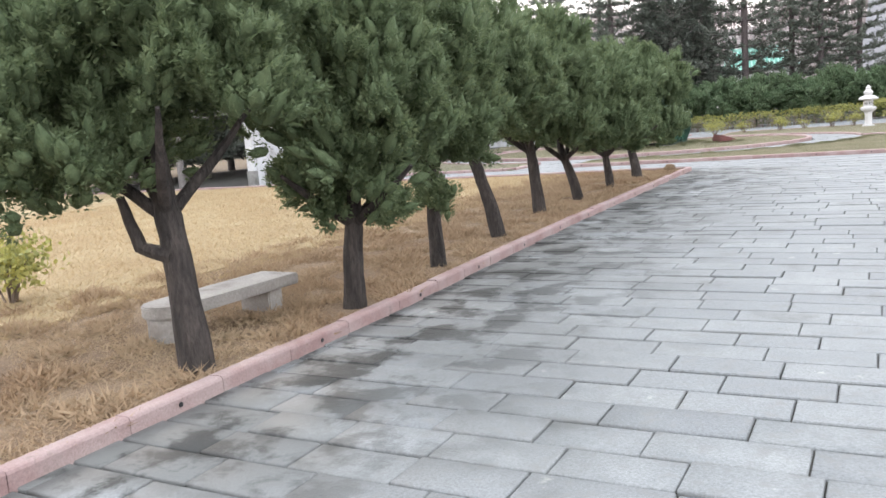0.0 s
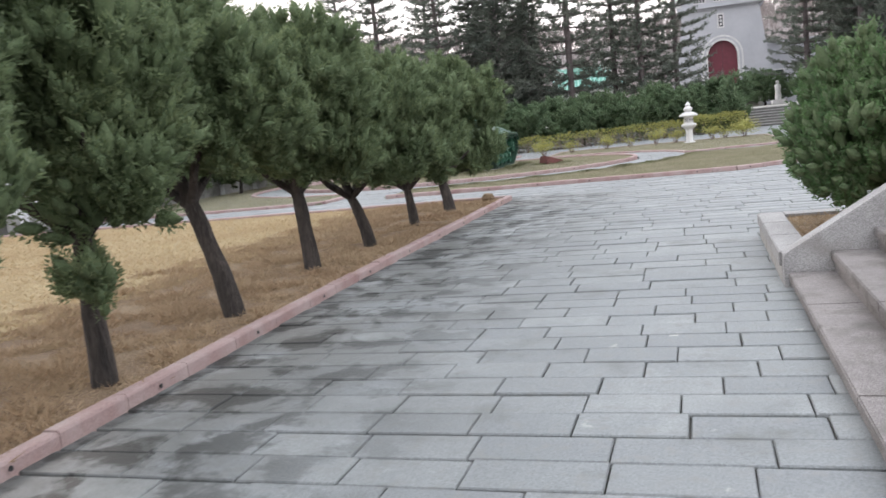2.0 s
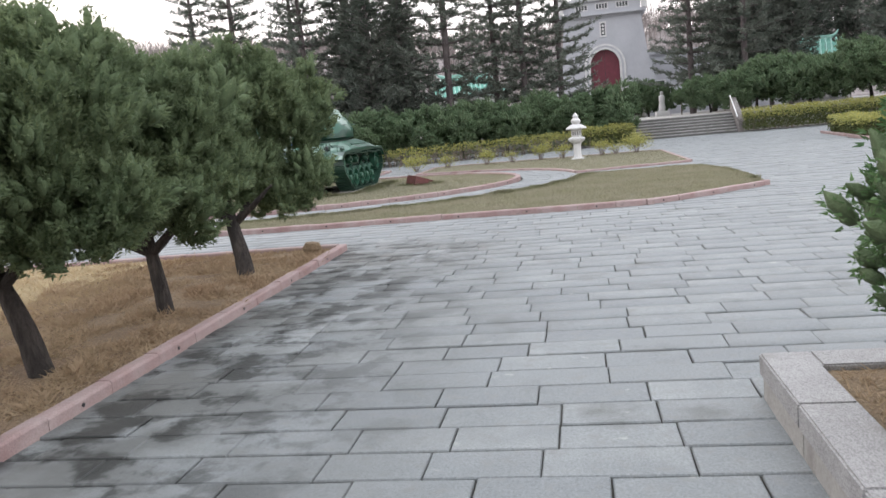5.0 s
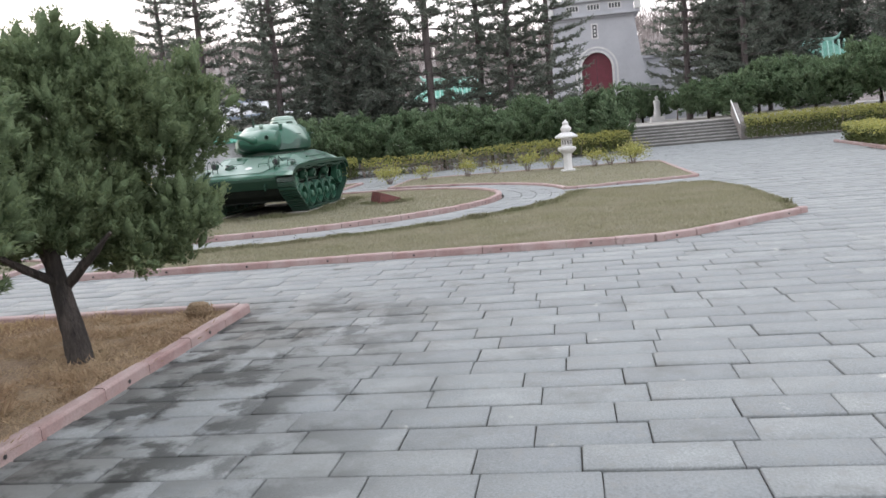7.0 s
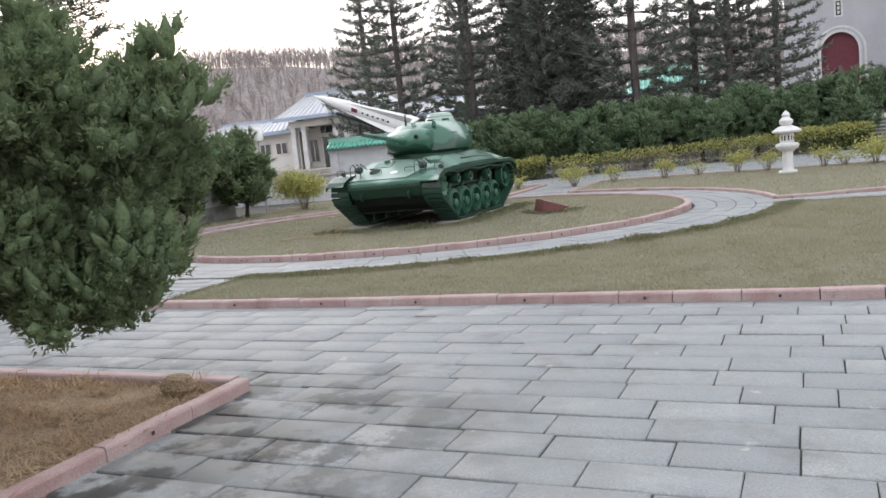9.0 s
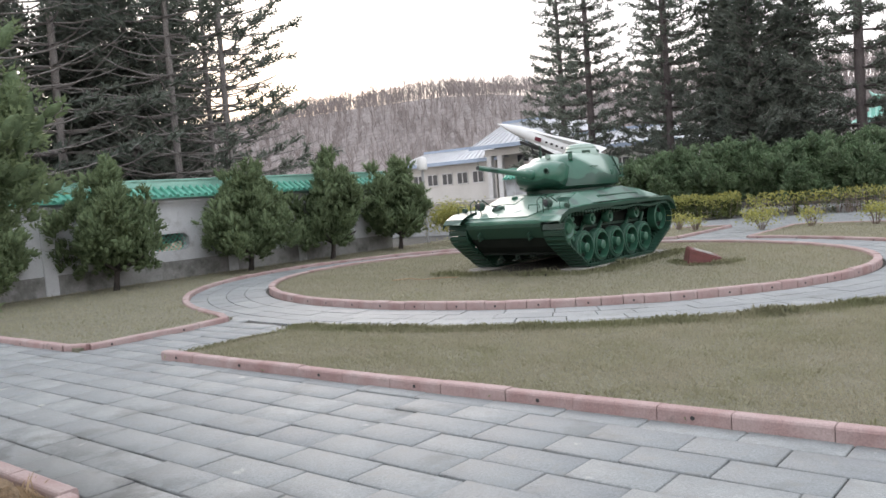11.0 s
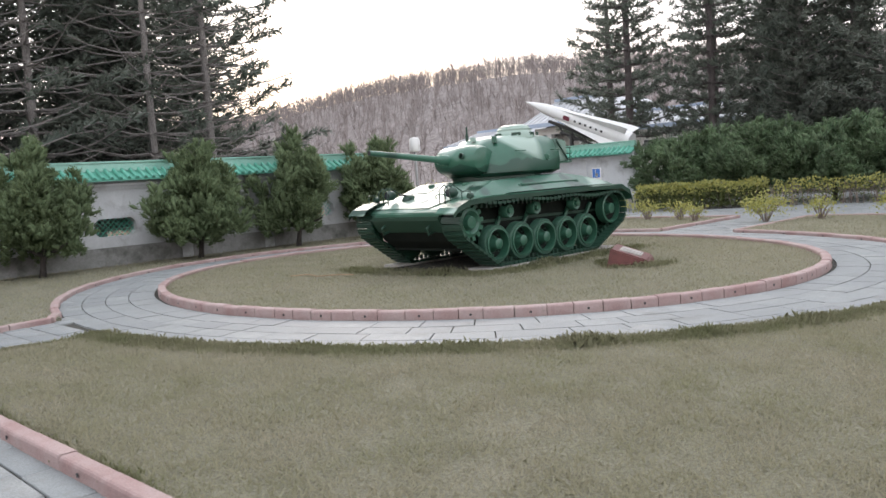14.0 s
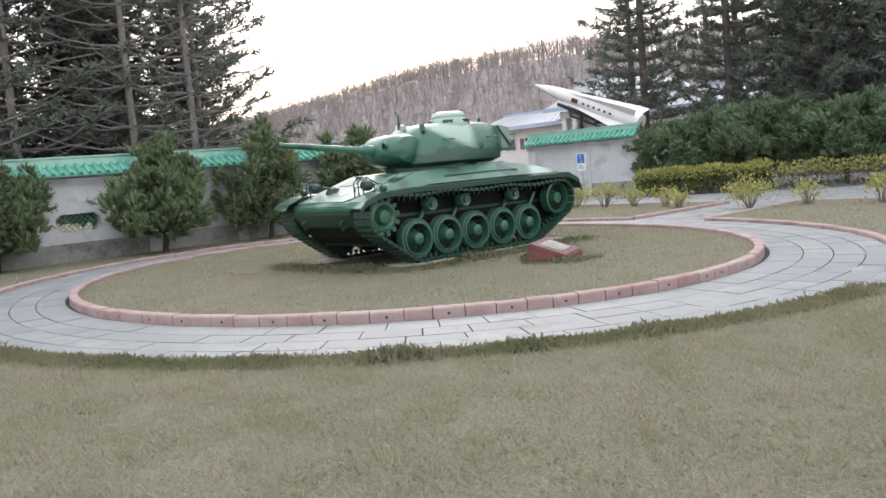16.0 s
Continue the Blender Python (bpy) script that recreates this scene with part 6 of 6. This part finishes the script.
def window_at(x, z, w, h, y=-0.0):
    o = Shape().box(x - w / 2, x + w / 2, y - 0.07, y - 0.002, z, z + h).part("window", MARBLE, house, "white framed window")
    for k in range(2):
        Shape().box(x - w / 2 + 0.07 + k * w / 2, x - 0.04 + k * w / 2, y - 0.085, y - 0.072, z + 0.08, z + h - 0.08).part("pane", GLASS, o)


for x in (-10.8, -9.2, -7.6, -6.0, -4.4, 4.6, 6.4, 8.4, 10.2):
    window_at(x, 2.5, 1.1, 1.0)
for x in (-1.8, 2.1):
    window_at(x, 1.6, 0.8, 1.9, 0.8)
window_at(0.15, 0.6, 2.2, 2.9, 0.8)
window_at(0.15, 3.8, 2.4, 0.7, 0.8)

# ---- hillside with bare winter trees ----
def ridge_height(x):
    return float(np.interp(x, (-420, -260, -190, -155, -125, -92, -70, -30, 30, 120), (13, 21, 23.5, 25.0, 24.0, 21.6, 19.0, 16.0, 15, 12))) + 1.2 * noise.noise(Vector((x * 0.03, 0, 0)))


xs, vs = np.linspace(-420, 120, 109), np.linspace(0, 1, 22)
verts, faces = [], []
for x in xs:
    for v in vs:
        y = 96 + 130 * v
        f = math.sin(min(v / 0.5, 1) * math.pi / 2) ** 1.4 if v < 0.5 else math.cos((v - 0.5) / 0.5 * math.pi / 2) ** 0.5 * 0.25 + 0.75
        verts.append((x, y, -0.5 + ridge_height(x) * f + 0.7 * noise.noise(Vector((x * 0.06, y * 0.06, 3))) * f))
for i in range(len(xs) - 1):
    for j in range(len(vs) - 1):
        a = i * len(vs) + j
        faces.append((a, a + len(vs), a + len(vs) + 1, a + 1))
hill = Shape().add(verts, faces).part("hillside", HILL, smooth=True)
tagged(hill, "brown winter hillside beyond the garden", "hill", kind="structure")
rng = np.random.default_rng(77)
n = 11000
x, v = rng.uniform(-330, 100, n), rng.random(n) ** 0.8 * 0.62
zz = np.array([ridge_height(a) * (math.sin(min(b / 0.5, 1) * math.pi / 2) ** 1.4 if b < 0.5 else 1.0) for a, b in zip(x, v)]) - 0.8
p = np.stack([x, 96 + 130 * v, zz], 1)
parts = []
h = rng.uniform(3.0, 5.5, n)
parts.append(sprigs(p, unit(np.stack([rng.normal(size=n) * 0.08, rng.normal(size=n) * 0.08, np.ones(n)], 1)), h, np.full(n, 0.09), rng, 0.0))
for k in range(7):
    q = p + np.stack([np.zeros(n), np.zeros(n), h * rng.uniform(0.3, 0.75, n)], 1)
    parts.append(sprigs(q, unit(np.stack([rng.normal(size=n) * 0.55, rng.normal(size=n) * 0.55, np.ones(n)], 1)), h * rng.uniform(0.25, 0.5, n), np.full(n, 0.045), rng, 0.1))
tagged(new("bare_woods", raw_mesh("bare_woods", *join(parts), BARE)), "bare grey-brown winter trees covering the hill", "woods", kind="stuff")

# ---- bed at the side of the plaza ----
EAST_BED = [(9.7, 38.0), (15.9, 36.0), (15.9, 46.5), (10.4, 46.5)]
sheet("east_bed", EAST_BED, 0.05, TURF, "planted bed at the plaza's edge", "flower bed")
kerb("east_bed_kerb", [(15.9, 36.0), (9.7, 38.0), (10.4, 46.5)], 0.7, PINK + " of the bed at the plaza's edge", side=1)
hedge((10.3, 39.5, 0.03), 84, 6.5, 75, HL, 0.75, 1.0)
hedge((11.5, 38.3, 0.03), -12, 4.3, 76, HL, 0.75, 1.0)
field_stone = Shape().lathe([(0.0, -0.06), (0.12, -0.02), (0.15, 0.05), (0.1, 0.13), (0.0, 0.15)], n=10, squash=0.75).part("field_stone", LITTER, smooth=True)
field_stone.matrix_world = pose(-4.35, 19.15, 0.06, 8, 5, 30)
tagged(field_stone, "small brown rounded stone in the bed's corner", "stone")

# ---- paving slabs ----
RING = [oval(OUT_RX - 0.05, OUT_RY - 0.05, a) for a in range(0, 360, 4)]
DRIVE = [(-32, 43.5), (-19.2, 43.5), (-19.2, 60), (-32, 60)]
SOLID = [LAWN, LANTERN_BED, WEST_BED, TREE_BED, RING, [(0.72, 1.35), (5, 1.35), (5, 12.2), (0.72, 12.2)], [(5, 4), (14.6, 4), (14.6, 13.2), (5, 13.2)]]
rng = random.Random(9)


def slab_shape():
    c = 0.01
    s = Shape()
    s.loft([[(-0.5, -0.5, -0.05), (0.5, -0.5, -0.05), (0.5, 0.5, -0.05), (-0.5, 0.5, -0.05)], [(-0.5, -0.5, -0.008), (0.5, -0.5, -0.008), (0.5, 0.5, -0.008), (-0.5, 0.5, -0.008)],
            [(-0.5 + c, -0.5 + c * 2, 0), (0.5 - c, -0.5 + c * 2, 0), (0.5 - c, 0.5 - c * 2, 0), (-0.5 + c, 0.5 - c * 2, 0)]])
    return s


SLAB_ME = slab_shape().mesh("paving_slab", SLAB)
near, rest = [], []


def row_pitch(y):
    """Courses widen from the stairs towards the open plaza."""
    return 0.3155 if y < 9.4 else 0.3462 if y < 15.6 else 0.353


y = -8.209
while y < 57:
    pitch = row_pitch(y)
    x = -18.5 + rng.uniform(0, 0.6)
    east = 15.8
    while x < east:
        l = rng.choice((0.55, 0.6, 0.63, 0.66, 0.7, 0.75)) * rng.uniform(0.96, 1.04) * pitch / 0.333
        l = min(l, east - x)
        cx, cy = x + l / 2, y + pitch / 2
        ends = (cx - l * 0.45, cx, cx + l * 0.45)
        if l > 0.08 and not any(inside(pl, np.array(ends), np.array((cy,) * 3)).all() for pl in SOLID) and not (cx > 8.9 and 36 < cy < 46.6 and inside(EAST_BED, cx, cy)):
            (near if (3.2 < cy < 14.0 and -3.9 < cx < 0.9) else rest).append((cx, cy, l, pitch))
        x += l
    y += pitch
for cx, cy, l, pitch in near:
    o = new("paving_slab", SLAB_ME)
    o.parent = pavement
    gap = rng.uniform(0.005, 0.013)
    o.matrix_basis = Matrix.Translation((cx, cy, rng.uniform(-0.008, 0.005))) @ Matrix.Rotation(rng.uniform(-0.01, 0.01), 4, "Z") @ Matrix.Rotation(rng.uniform(-0.012, 0.012), 4, "X") @ Matrix.Diagonal((l - gap, pitch - rng.uniform(0.014, 0.026), 1, 1))
s = slab_shape()
unit_v, unit_f = np.array(s.v), np.array([f for f in s.f if len(f) == 4])
vs_, fs_ = [], []
for k, (cx, cy, l, pitch) in enumerate(rest):
    a = rng.uniform(-0.01, 0.01)
    q = unit_v * np.array([l - rng.uniform(0.005, 0.013), pitch - rng.uniform(0.014, 0.026), 1])
    vs_.append(np.stack([q[:, 0] * math.cos(a) - q[:, 1] * math.sin(a) + cx, q[:, 0] * math.sin(a) + q[:, 1] * math.cos(a) + cy, q[:, 2] + rng.uniform(-0.008, 0.005)], 1))
    fs_.append(unit_f + len(unit_v) * k)
rest_ob = new("far_paving_slabs", raw_mesh("far_paving_slabs", np.concatenate(vs_), np.concatenate(fs_), SLAB_FAR))
rest_ob.parent = pavement
tagged(rest_ob, "grey granite slabs of the wide plaza", kind="stuff")

# slabs of the oval path, four rings of them
path_floor = thing("oval_path", (0, 0, 0), "oval path of grey granite slabs around the tank", "path", kind="structure")
rings = [0.08, 0.55, 0.95, 1.35, 1.72]
for i in range(4):
    a = rng.uniform(0, 6)
    end = a + 360
    while a < end - 1.0:
        da = min(rng.uniform(4.2, 6.8), end - a)
        f0, f1 = rings[i] / 1.8, rings[i + 1] / 1.8
        r = lambda f, q: oval(IN_RX + 0.1 + (OUT_RX - IN_RX - 0.1) * f, IN_RY + 0.1 + (OUT_RY - IN_RY - 0.1) * f, q)
        g = 0.07
        fo = 0.005
        top_ = [r(f0 + fo, a + g), r(f0 + fo, a + da / 2), r(f0 + fo, a + da - g), r(f1 - fo, a + da - g), r(f1 - fo, a + da / 2), r(f1 - fo, a + g)]
        mx, my = sum(p[0] for p in top_) / 6, sum(p[1] for p in top_) / 6
        z = rng.uniform(-0.003, 0.003)
        s = Shape().prism([(p[0] - mx, p[1] - my) for p in top_], -0.05, 0.0, "z")
        o = s.part("paving_slab", SLAB_PATH, path_floor, fix=False)
        o.matrix_basis = Matrix.Translation((mx, my, z))
        a += da
